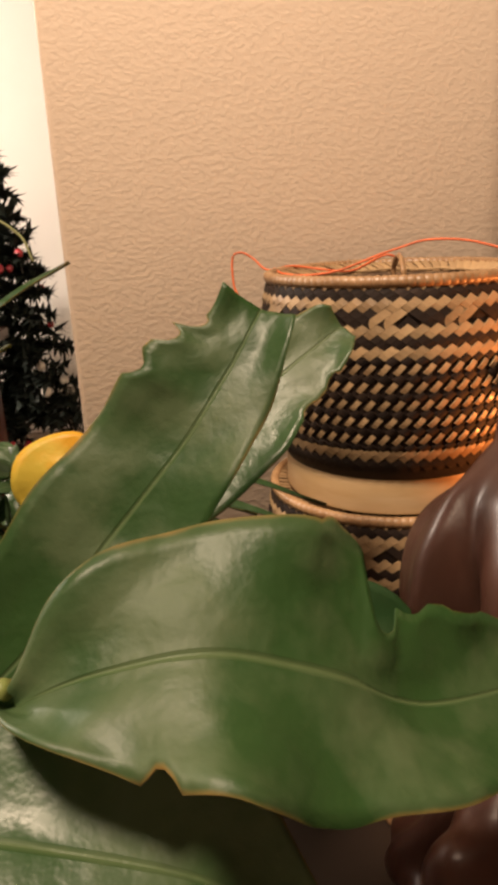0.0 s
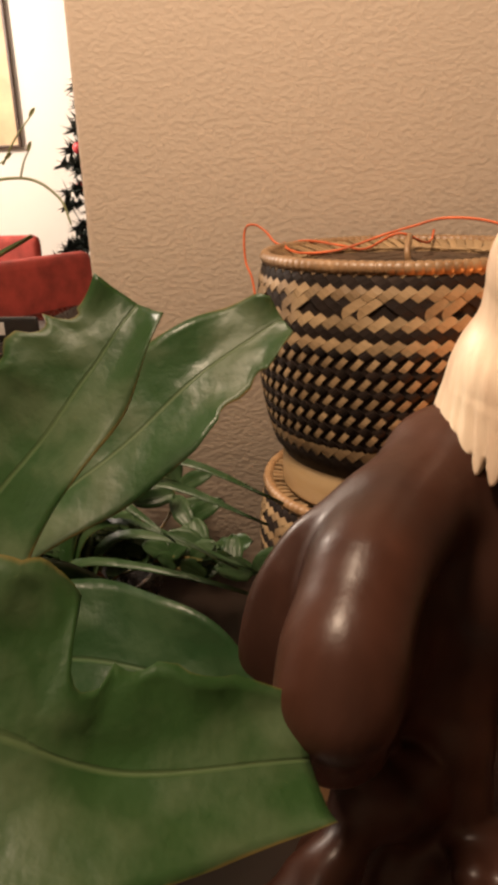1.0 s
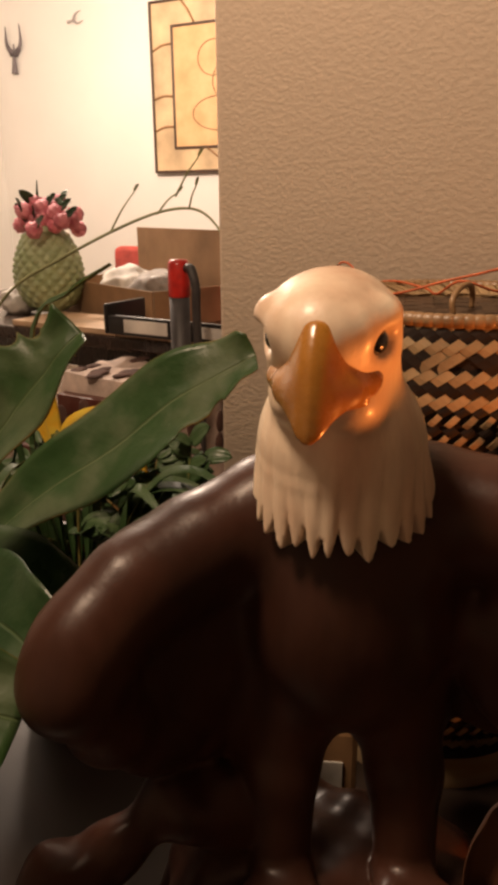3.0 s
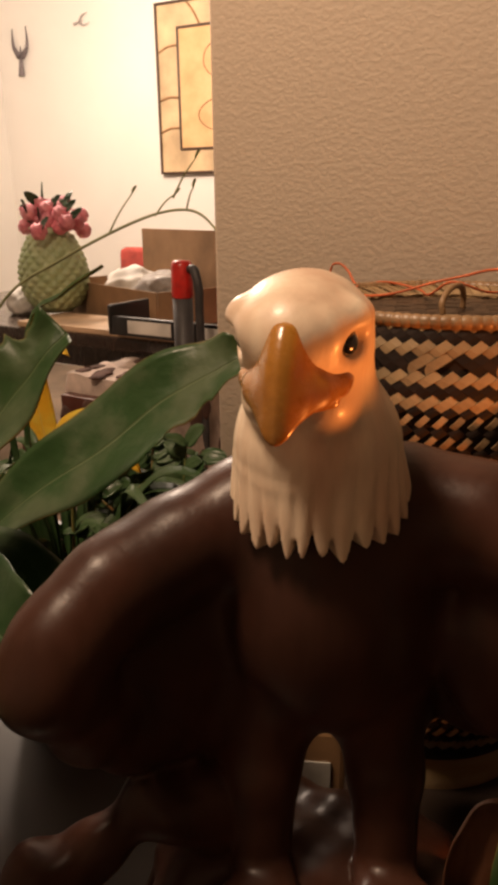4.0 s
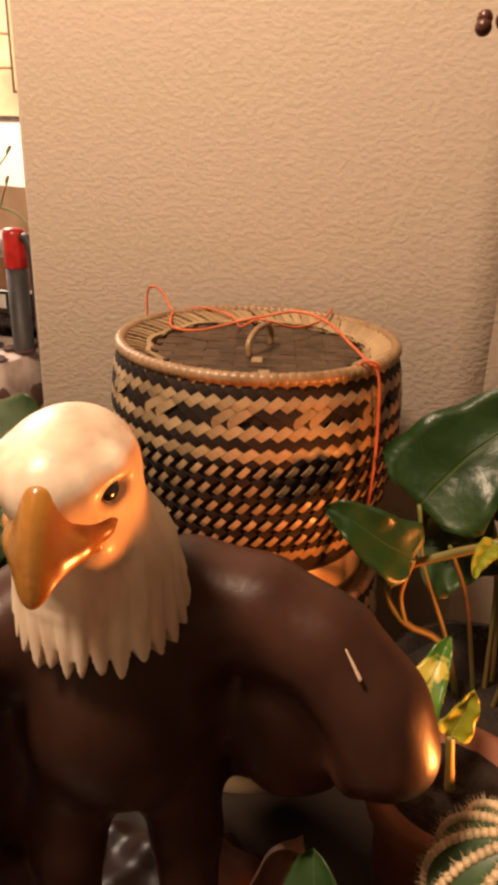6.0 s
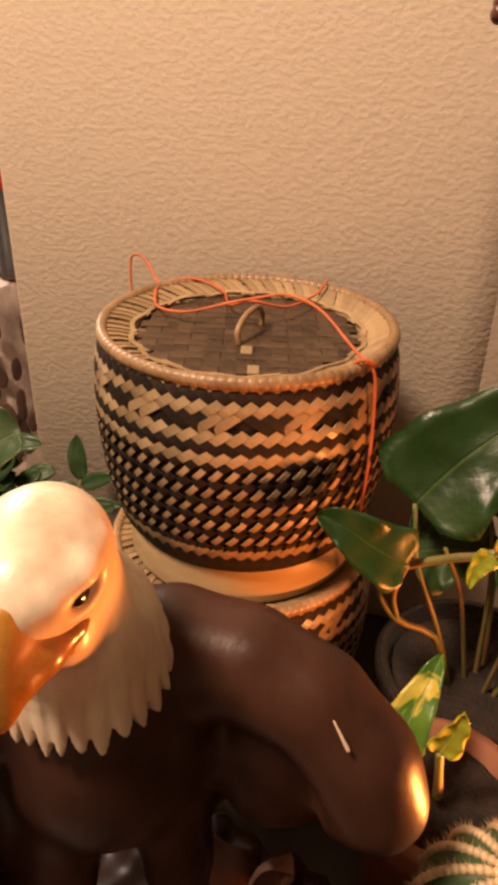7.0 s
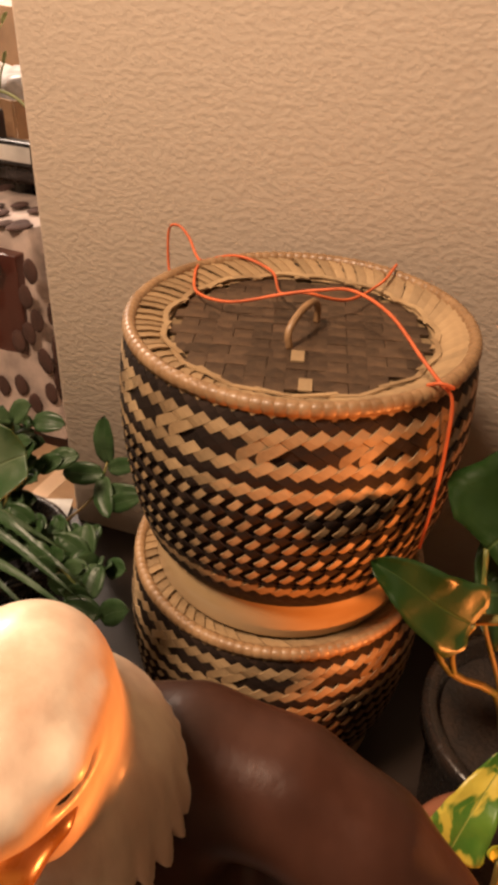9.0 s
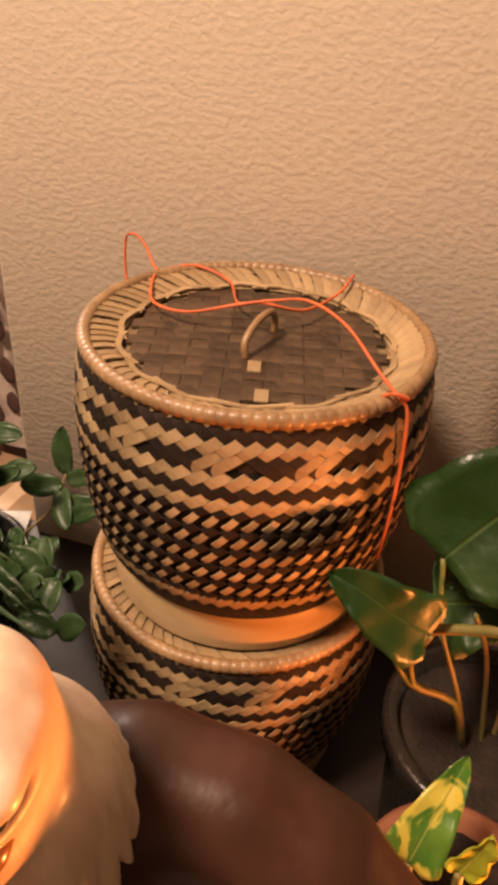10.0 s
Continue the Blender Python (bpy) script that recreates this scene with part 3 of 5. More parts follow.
# head frame: x to its left, y to its back, z up from the eyes' level
def skull(x, y, z):
    d = egg(x, y, z, (0.0, 0.001, -0.001), (0.0188, 0.0268, 0.0188))
    neck = chain(x, y, z, [(0.0, 0.005, -0.010), (0.002, 0.015, -0.040), (0.003, 0.023, -0.080)], [0.0180, 0.0284, 0.0385], 0.003)
    d = join(d, neck, 0.014)
    ax = np.abs(x)
    d = join(d, egg(x, y, z, (0.0, -0.0068, 0.0058), (0.0162, 0.0192, 0.0100)), 0.009)
    brow = chain(ax, y, z, [(0.0050, -0.0240, 0.0030), (0.0098, -0.0210, 0.0038), (0.0154, -0.0130, 0.0060), (0.0170, 0.0030, 0.0060)], [0.0028, 0.0042, 0.0050, 0.0030], 0.004)
    d = join(d, brow, 0.0035)
    face = chain(ax, y, z, [(0.006, -0.0100, -0.0020), (0.0035, -0.0165, -0.0020), (0.001, -0.0225, -0.0020)], [0.0088, 0.0078, 0.0062], 0.006)
    d = join(d, face, 0.008)
    cheek = egg(ax, y, z, (0.0095, -0.0090, -0.0200), (0.0074, 0.0105, 0.0075))
    d = join(d, cheek, 0.008)
    socket = egg(ax, y, z, (0.0188, -0.0135, -0.0006), (0.0062, 0.0076, 0.0046))
    d = -join(-d, socket, 0.003)
    # carved feather grooves running down the neck, fanning into separate locks
    a = np.arctan2(x, -(y - 0.016))
    fall = np.clip((-0.022 - z) / 0.025, 0, 1)
    groove = (0.00016 * np.sin(a * 33 + 3 * np.sin(z * 90 + 2 * a)) + 0.00022 * np.abs(np.sin(a * 14 + 0.6 * np.sin(z * 70)))) * fall
    # hem of pointed feathers of uneven length
    u = a * 28 / (2 * np.pi) + 0.12 * np.sin(a * 5) + 0.06 * np.sin(a * 13)
    tooth = np.abs((u % 1.0) - 0.5) * 2
    side = np.abs(np.sin(a))
    long = 0.0016 * np.sin(np.floor(u) * 2.4)
    hem = -0.0725 + 0.0098 * tooth ** 1.9 + 0.006 * side ** 4 + long
    thick = np.clip((z - hem) / 0.030, 0, 1)
    return np.maximum(d - groove + 0.0016 * (1 - thick) ** 2, (hem - z) * 0.7)


def eyes(x, y, z):
    return egg(np.abs(x), y, z, (0.0142, -0.0125, -0.0006), (0.0040, 0.0052, 0.0044))


def beak(x, y, z):
    """Hooked wedge: an oval ridge line outside, an oval bite below, walls that lean together at the ridge."""
    ax = np.abs(x)
    k = np.sqrt(((y + 0.012) / 0.030) ** 2 + ((z + 0.0235) / 0.0385) ** 2)
    bite = np.sqrt(((y + 0.0200) / 0.0218) ** 2 + ((z + 0.0275) / 0.0128) ** 2)
    width = 0.0012 + 0.0145 * np.clip(1 - k, 0, 1) ** 0.58
    d = -join(-(k - 1) * 0.030, -(ax - width) * 0.9, 0.0020)
    d = -join(-d, -(1 - bite) * 0.0128, 0.0012)
    d = -join(-d, -(z - 0.0078 + 0.25 * (y + 0.0270)), 0.003)
    d = np.maximum(d, -0.0262 - z)
    lip = chain(ax, y, z, [(0.0168, -0.0050, -0.0108), (0.0138, -0.0150, -0.0116), (0.0090, -0.0250, -0.0126), (0.0045, -0.0320, -0.0130)], [0.0014, 0.0025, 0.0028, 0.0022], 0.003)
    d = join(d, lip, 0.006)
    low = chain(ax, y, z, [(0.0150, -0.0060, -0.0152), (0.0112, -0.0170, -0.0172), (0.0, -0.0280, -0.0182)], [0.0012, 0.0022, 0.0026], 0.003)
    d = np.minimum(d, low)
    nostril = egg(ax, y, z, (0.0050, -0.0262, -0.0010), (0.0020, 0.0026, 0.0013))
    return np.maximum(np.maximum(d, -nostril), y + 0.004)


def carved_eagle():
    verts, faces, mats = [], [], []
    count = 0
    head = pose(0.0341, -0.2695, 1.0148, 0, 0, 16.0)
    trunk = pose(0.0344, -0.2476, 0.004, 0, 0, 30.0)
    jobs = [(lambda x, y, z: np.minimum(bird_body(x, y, z), perch(x, y, z)), (-0.19, -0.11, 0.676), (0.15, 0.135, 0.99), 0.0019, trunk, 0),
            (skull, (-0.048, -0.042, -0.088), (0.052, 0.072, 0.028), 0.00085, head, 1),
            (beak, (-0.024, -0.046, -0.034), (0.024, 0.000, 0.020), 0.0006, head, 2),
            (lambda x, y, z: cone(x, y, z, (0.1205, -0.2415, 0.9495), (0.1268, -0.2440, 0.9405), 0.0004, 0.0008), (0.117, -0.248, 0.936), (0.131, -0.238, 0.953), 0.0005, Matrix(), 1),
            (eyes, (-0.025, -0.018, -0.008), (0.025, 0.0, 0.008), 0.0007, head, 3)]
    for field, lo, hi, h, m, slot in jobs:
        v, f = surface_net(field, lo, hi, h)
        r = np.array(m.to_3x3())
        verts.append(v @ r.T + np.array(m.translation))
        faces.append(f + count)
        mats += [slot] * len(f)
        count += len(v)
    me = bpy.data.meshes.new("carved_eagle")
    me.from_pydata(np.concatenate(verts).tolist(), [], np.concatenate(faces).tolist())
    for m in (WALNUT, BONE, BEAK, EYE):
        me.materials.append(m)
    me.polygons.foreach_set("material_index", mats)
    me.polygons.foreach_set("use_smooth", [True] * len(me.polygons))
    me.update()
    return tagged(new("eagle_statue", me), "carved dark wood eagle statue with cream head on driftwood", "statue")


carved_eagle()


# ---- plants ----
LEAF_BIG = leafy("broad_leaf", (0.024, 0.062, 0.015), (0.062, 0.096, 0.040), (0.075, 0.115, 0.045), 0.43, ribs=40, edge=0.012)
LEAF_DARK = leafy("dark_leaf", (0.018, 0.048, 0.015), (0.042, 0.078, 0.032), (0.06, 0.10, 0.042), 0.32, ribs=40)
LEAF_POTHOS = leafy("pothos_leaf", (0.017, 0.046, 0.009), (0.030, 0.066, 0.014), (0.055, 0.095, 0.022), 0.36, ribs=24)
LEAF_VARI = leafy("variegated_leaf", (0.06, 0.16, 0.02), (0.13, 0.24, 0.03), (0.3, 0.35, 0.08), 0.3, patch=0.45, patch_colour=(0.55, 0.46, 0.07), ribs=24)
LEAF_YELLOW = leafy("yellowed_leaf", (0.62, 0.34, 0.02), (0.55, 0.42, 0.05), (0.6, 0.45, 0.1), 0.45, ribs=40)
LEAF_LIME = leafy("lime_leaf", (0.33, 0.36, 0.03), (0.42, 0.38, 0.04), (0.5, 0.45, 0.1), 0.4, ribs=24)
LEAF_SMALL = leafy("small_leaf", (0.035, 0.075, 0.025), (0.062, 0.110, 0.045), (0.08, 0.13, 0.06), 0.36, ribs=14)
# paler copy of broad_leaf: the sheen on one leaf is painted into its colours
LEAF_SHEEN = leafy("sheen_leaf", (0.035, 0.080, 0.026), (0.080, 0.115, 0.055), (0.12, 0.16, 0.08), 0.36, ribs=40, edge=0.012)
STEM = material("green_stem", (0.13, 0.16, 0.04), 0.5, 0.3, 40, 200, 0.3, 0.0006, colour2=(0.26, 0.14, 0.05))
TWIG = material("green_twig", (0.30, 0.32, 0.14), 0.6, 0.2, 30, 200)
TERRACOTTA = material("terracotta", (0.26, 0.095, 0.045), 0.75, 0.15, 14, 160, 0.4, 0.0008, colour2=(0.19, 0.07, 0.035))
GLAZE = material("dark_glazed_pot", (0.014, 0.013, 0.012), 0.25, 0.4, 60, 300, 0.5, 0.0008, colour2=(0.030, 0.019, 0.014), coat=0.15)
PLASTIC = material("black_plastic_pot", (0.02, 0.018, 0.016), 0.45, 0.1)
SOIL = material("potting_soil", (0.012, 0.0075, 0.005), 0.95, 0.5, 60, 300, 1.0, 0.004, colour2=(0.030, 0.017, 0.010))
CACTUS = material("cactus_skin", (0.045, 0.085, 0.030), 0.5, 0.2, 40, 200)
SPINE = material("cactus_spine", (0.62, 0.45, 0.26), 0.5, 0.2, 40, 200)
BARK = material("rough_bark", (0.17, 0.065, 0.028), 0.7, 0.35, 30, 200, 0.7, 0.002, stretch=(1, 1, 0.2))


def outline(kind, u):
    """Half width of a leaf along its length, as a share of its greatest."""
    if kind == "strap":
        return min(1.0, (math.sin(math.pi * min(u, 1) ** 0.75)) ** 0.62 * 1.02) if 0 < u < 1 else 0.02
    if kind == "lance":
        return max(0.02, math.sin(math.pi / 2 * min(1.0, u / 0.42)) ** 0.8 * min(1.0, max(0.0, (1 - u) / 0.58)) ** 0.82)
    if kind == "heart":
        return max(0.02, (1 - u) ** 0.62 * min(1.0, (u + 0.035) * 7.5) ** 0.5 * 1.05)
    if kind == "round":
        return max(0.03, math.sin(math.pi * u ** 0.85) ** 0.55)
    return max(0.03, math.sin(math.pi * u ** 0.6) ** 0.8)


def leaf_mesh(points, width, facing, kind="strap", cup=0.12, wave=0.05, bites=(), torn=0.0, seed=0, nu=26, nv=8):
    """A leaf along a line: width in metres, its upper face turned to facing, cupped along the midrib, wavy at the edges, bitten."""
    bm = bmesh.new()
    uv = bm.loops.layers.uv.new("UVMap")
    line = spline(points, nu)
    face = Vector(facing).normalized()
    top, low, at = [], [], {}
    for i, q in enumerate(line):
        u = i / nu
        d = (line[min(i + 1, nu)] - line[max(i - 1, 0)]).normalized()
        side = d.cross(face).normalized()
        n = side.cross(d).normalized()
        rows, rows2 = [], []
        for j in range(nv + 1):
            v = j / nv * 2 - 1
            w = outline(kind, u * (1 - torn)) * width / 2
            w *= 1 + 0.05 * noise.noise(Vector((u * 9, seed + (3 if v > 0 else 0), 0.5)))
            for bu, bs, depth, span in bites:
                if v * bs > 0:
                    w *= 1 - depth * max(0, 1 - ((u - bu) / span) ** 2) ** 0.5 if abs(u - bu) < span else 1
            lift = (cup * abs(v) ** 1.5 + wave * math.sin(u * 19 + seed * 1.7 + v) * v * v + 0.03 * noise.noise(Vector((u * 6, v * 2, seed)))) * width
            p = q + side * v * w + n * lift
            a = bm.verts.new(p)
            b = bm.verts.new(p - n * 0.0007)
            at[a], at[b] = (u, j / nv), (u, j / nv)
            rows.append(a)
            rows2.append(b)
        top.append(rows)
        low.append(rows2)
    faces = []
    for i in range(nu):
        for j in range(nv):
            faces.append(bm.faces.new((top[i][j], top[i][j + 1], top[i + 1][j + 1], top[i + 1][j])))
            faces.append(bm.faces.new((low[i][j], low[i + 1][j], low[i + 1][j + 1], low[i][j + 1])))
        for j in (0, nv):
            faces.append(bm.faces.new((top[i][j], top[i + 1][j], low[i + 1][j], low[i][j])))
    for i in (0, nu):
        for j in range(nv):
            faces.append(bm.faces.new((top[i][j], low[i][j], low[i][j + 1], top[i][j + 1])))
    for f in faces:
        for loop in f.loops:
            loop[uv].uv = at[loop.vert]
    bmesh.ops.recalc_face_normals(bm, faces=bm.faces[:])
    return bm


def pot(name, label, mat, at, r0, r1, h, soil=SOIL, lip=0.006):
    """A flower pot standing at a place, with rim, wall and soil."""
    p = thing(name, label, "flower pot", at)
    part("wall", lathe(bmesh.new(), [(0.0, 0.0), (r0 - 0.003, 0.0), (r0, 0.003), (r1 - 0.002, h - lip * 3), (r1 + lip * 0.6, h - lip * 2.8), (r1 + lip * 0.8, h - 0.002), (r1 + lip * 0.4, h), (r1 - 0.003, h), (r1 - 0.006, h - 0.02), (0.0, h - 0.022)], 64), mat, p)
    bm = bmesh.new()
    lathe(bm, [(0.0, h - 0.010), *[(r1 * k / 8, h - 0.012 + 0.002 * (k % 2)) for k in range(1, 8)], (r1 - 0.004, h - 0.014), (r1 - 0.006, h - 0.018), (0.0, h - 0.019)], 40)
    for v in bm.verts:
        v.co.z += 0.003 * noise.noise(v.co * 120)
    part("soil", bm, soil, p, "dark crumbly potting soil")
    return p


# broad-leaved plant
pot("flower_pot", "black plastic pot of a broad-leaved plant", PLASTIC, (-0.325, -0.25, 0.678), 0.062, 0.078, 0.13)
broad = thing("broad_leaved_plant", "plant with long broad wavy green leaves, edges torn", "potted plant")
FAN = [
    ([(-0.300, -0.262, 0.80), (-0.224, -0.275, 0.865), (-0.181, -0.262, 0.912), (-0.150, -0.252, 0.945), (-0.127, -0.240, 0.975), (-0.112, -0.226, 0.996)], 0.070, (-0.03, -0.80, 0.60), LEAF_BIG, ((0.70, -1, 0.16, 0.025), (0.80, -1, 0.22, 0.03), (0.94, -1, 0.34, 0.10), (0.87, -1, 0.18, 0.03), (1.05, 1, 0.34, 0.6)), 0.22),
    ([(-0.270, -0.235, 0.80), (-0.194, -0.205, 0.878), (-0.140, -0.184, 0.919), (-0.102, -0.167, 0.951), (-0.074, -0.155, 0.969), (-0.062, -0.150, 0.9755)], 0.060, (0.0, -0.76, 0.65), LEAF_SHEEN, ((0.72, 1, 0.12, 0.03), (0.6, 1, 0.08, 0.03)), 0.16),
    ([(-0.192, -0.374, 0.920), (-0.168, -0.378, 0.931), (-0.140, -0.379, 0.934), (-0.112, -0.375, 0.922), (-0.083, -0.366, 0.904), (-0.040, -0.344, 0.891)], 0.074, (0.0, -0.55, 0.84), LEAF_BIG, ((0.69, -1, 0.52, 0.042), (0.60, -1, -0.14, 0.05), (0.76, -1, 0.16, 0.05), (0.88, -1, 0.10, 0.03), (0.30, 1, 0.16, 0.025)), 0.22),
    ([(-0.300, -0.360, 0.868), (-0.250, -0.382, 0.900), (-0.190, -0.394, 0.899), (-0.150, -0.398, 0.888), (-0.120, -0.398, 0.866)], 0.070, (0.0, -0.40, 0.92), LEAF_BIG, (), 0.0),
    ([(-0.290, -0.255, 0.79), (-0.190, -0.285, 0.850), (-0.140, -0.290, 0.876), (-0.100, -0.298, 0.881), (-0.074, -0.303, 0.875), (-0.060, -0.306, 0.865)], 0.056, (0.1, -0.72, 0.7), LEAF_DARK, (), 0.0),
    ([(-0.290, -0.240, 0.79), (-0.220, -0.240, 0.840), (-0.150, -0.240, 0.850), (-0.100, -0.230, 0.820)], 0.070, (0.1, -0.6, 0.75), LEAF_DARK, (), 0.0),
    ([(-0.330, -0.240, 0.80), (-0.350, -0.220, 0.90), (-0.350, -0.190, 0.95), (-0.330, -0.150, 0.965)], 0.070, (0.3, -0.85, 0.4), LEAF_BIG, (), 0.0),
    ([(-0.340, -0.270, 0.80), (-0.330, -0.330, 0.87), (-0.325, -0.400, 0.87), (-0.330, -0.450, 0.83)], 0.075, (0.1, -0.4, 0.9), LEAF_BIG, (), 0.0),
    ([(-0.290, -0.280, 0.78), (-0.230, -0.340, 0.83), (-0.160, -0.370, 0.82), (-0.110, -0.380, 0.78)], 0.075, (0.1, -0.5, 0.85), LEAF_DARK, (), 0.0),
]
for k, (line, wide, facing, skin, bites, torn) in enumerate(FAN):
    part("leaf", leaf_mesh(line, wide, facing, "lance" if k in (1, 2) else "strap", 0.10, 0.05, bites, torn, k + 1, 72, 14), skin, broad)
for line in ([(-0.310, -0.285, 0.80), (-0.250, -0.340, 0.890), (-0.192, -0.374, 0.926)], [(-0.320, -0.285, 0.80), (-0.318, -0.330, 0.845), (-0.300, -0.360, 0.868)]):
    part("leaf_stalk", tube(bmesh.new(), line, 0.0034, 16, 8, 0.8), STEM, broad)

# grassy plant with arching blades
pot("flower_pot", "terracotta pot of a grassy plant", TERRACOTTA, (-0.250, -0.105, 0.678), 0.045, 0.058, 0.10)
grassy = thing("spider_plant", "grassy plant with thin arching green blades", "potted plant")
rnd = random.Random(5)
BLADES = [[(-0.31, -0.09, 0.80), (-0.292, -0.09, 0.957), (-0.250, -0.09, 0.992), (-0.210, -0.09, 1.013)], [(-0.30, -0.10, 0.80), (-0.30, -0.11, 0.93), (-0.275, -0.11, 0.955), (-0.245, -0.11, 0.970)]]
for k in range(20):
    a, reach, high = rnd.uniform(1.8, 5.2), rnd.uniform(0.06, 0.13), rnd.uniform(0.03, 0.11)
    c, s = math.cos(a), math.sin(a)
    if s > 0.5:
        reach *= 0.8
    x, y = -0.25 + 0.02 * c, -0.105 + 0.02 * s
    BLADES.append([(x, y, 0.765), (x + 0.25 * reach * c, y + 0.25 * reach * s, 0.77 + high), (x + 0.65 * reach * c, y + 0.65 * reach * s, 0.77 + high * 1.1), (x + reach * c, y + reach * s, 0.76 + high * 0.55)])
for tip in ((-0.066, -0.115, 0.859), (-0.129, -0.130, 0.839), (-0.094, -0.120, 0.817), (-0.049, -0.120, 0.787), (-0.076, -0.110, 0.842), (-0.107, -0.080, 0.841), (-0.085, -0.095, 0.800)):
    x, y, z = -0.215 + rnd.uniform(-0.01, 0.01), -0.100 + rnd.uniform(-0.01, 0.01), tip[2]
    BLADES.append([(x, y, 0.765), (x + 0.02, y, 0.5 * (z + 0.83)), (0.5 * (x + tip[0]), 0.5 * (y + tip[1]), z + 0.022), tip])
for k, line in enumerate(BLADES):
    d = Vector(line[-1]) - Vector(line[0])
    part("blade", leaf_mesh(line, rnd.uniform(0.006, 0.011), (d.x * 0.2, -0.5, 0.8), "blade", 0.25, 0.02, seed=k, nu=14, nv=2), LEAF_SMALL if k % 3 else LEAF_BIG, grassy)
part("leaf", leaf_mesh([(-0.31, -0.06, 0.82), (-0.335, -0.05, 0.91), (-0.315, -0.05, 0.945), (-0.280, -0.06, 0.938)], 0.030, (0.2, -0.7, 0.6), "blade", 0.1, 0.05, seed=4), LEAF_YELLOW, grassy, "yellow wilting leaf")

part("leaf", leaf_mesh([(-0.246, -0.101, 0.862), (-0.236, -0.100, 0.890), (-0.214, -0.096, 0.894), (-0.188, -0.090, 0.866)], 0.040, (0.2, -0.7, 0.6), "blade", 0.1, 0.06, seed=6), LEAF_YELLOW, grassy, "yellow wilting leaf")

part("stem", tube(bmesh.new(), [(-0.252, -0.104, 0.762), (-0.250, -0.102, 0.820), (-0.246, -0.101, 0.864)], 0.0014, 10, 6, 0.7), STEM, grassy)

# small-leaved shrub against the foot of the wall
pot("flower_pot", "dark glazed pot of a small-leaved plant", GLAZE, (-0.230, -0.022, 0.678), 0.044, 0.055, 0.078)
shrub = thing("small_leaved_plant", "bushy plant with small glossy rounded green leaves", "potted plant", (0.010, -0.020, 0.003))
rnd = random.Random(11)
SHOOTS = [(-0.230, 0.030, 0.850), (-0.260, 0.020, 0.845), (-0.285, -0.020, 0.830), (-0.240, 0.062, 0.825), (-0.300, 0.050, 0.850), (-0.265, -0.045, 0.820), (-0.325, 0.010, 0.830), (-0.225, -0.030, 0.780),
          (-0.340, -0.050, 0.825), (-0.300, -0.070, 0.780), (-0.260, -0.080, 0.805), (-0.330, -0.020, 0.845), (-0.230, -0.065, 0.800), (-0.370, -0.030, 0.820), (-0.290, 0.000, 0.860), (-0.200, -0.030, 0.800), (-0.208, 0.035, 0.812), (-0.192, -0.005, 0.788),
          (-0.126, -0.012, 0.776), (-0.138, -0.034, 0.766), (-0.100, -0.058, 0.786), (-0.168, 0.012, 0.758)]
for k, tip in enumerate(SHOOTS):
    root = (-0.240 + rnd.uniform(-0.025, 0.025), -0.002 + rnd.uniform(-0.025, 0.025), 0.742)
    mid = ((root[0] + tip[0]) / 2 + rnd.uniform(-0.01, 0.01), (root[1] + tip[1]) / 2, (root[2] + tip[2]) / 2 + 0.012)
    line = [root, mid, tip]
    part("stem", tube(bmesh.new(), line, 0.0016, 10, 6, 0.6), STEM, shrub)
    pts = spline(line, 8)
    for m in range(3, 9):
        for s in (-1, 1):
            a = rnd.uniform(0, 6.28)
            d = Vector((math.cos(a), math.sin(a), rnd.uniform(0.1, 0.9))).normalized()
            n = rnd.uniform(0.020, 0.030)
            p = pts[m]
            if p.y + d.y * n > 0.088:
                d.y = -abs(d.y)
            part("leaf", leaf_mesh([p, p + d * n * 0.5 + Vector((0, 0, 0.002)), p + d * n], n * 0.62, (d.x * 0.3, -0.6, 0.7), "round", 0.12, 0.02, seed=k + m, nu=7, nv=4), LEAF_SMALL, shrub)

WALL_SPRIG = [((-0.186, 0.084, 0.788), (-0.189, 0.090, 0.832), 0.018), ((-0.184, 0.082, 0.785), (-0.150, 0.080, 0.803), 0.015), ((-0.186, 0.078, 0.782), (-0.222, 0.070, 0.776), 0.020), ((-0.186, 0.076, 0.780), (-0.165, 0.050, 0.762), 0.018),
              ((-0.172, 0.060, 0.765), (-0.140, 0.062, 0.785), 0.016), ((-0.180, 0.070, 0.775), (-0.142, 0.078, 0.775), 0.012), ((-0.255, 0.050, 0.80), (-0.262, 0.056, 0.840), 0.018), ((-0.258, 0.048, 0.795), (-0.292, 0.040, 0.812), 0.018)]
for k, (a, b, wide) in enumerate(WALL_SPRIG):
    a, b = Vector(a), Vector(b)
    part("leaf", leaf_mesh([a, a.lerp(b, 0.5) + Vector((0, -0.003, 0.002)), b], wide, (0.1, -0.8, 0.5), "round", 0.12, 0.02, seed=k + 40, nu=10, nv=4), LEAF_SMALL, shrub)
part("stem", tube(bmesh.new(), [(-0.215, 0.01, 0.742), (-0.190, 0.065, 0.765), (-0.186, 0.083, 0.790)], 0.0016, 10, 6, 0.6), STEM, shrub)
part("stem", tube(bmesh.new(), [(-0.235, 0.02, 0.742), (-0.250, 0.045, 0.775), (-0.257, 0.050, 0.800)], 0.0016, 10, 6, 0.6), STEM, shrub)

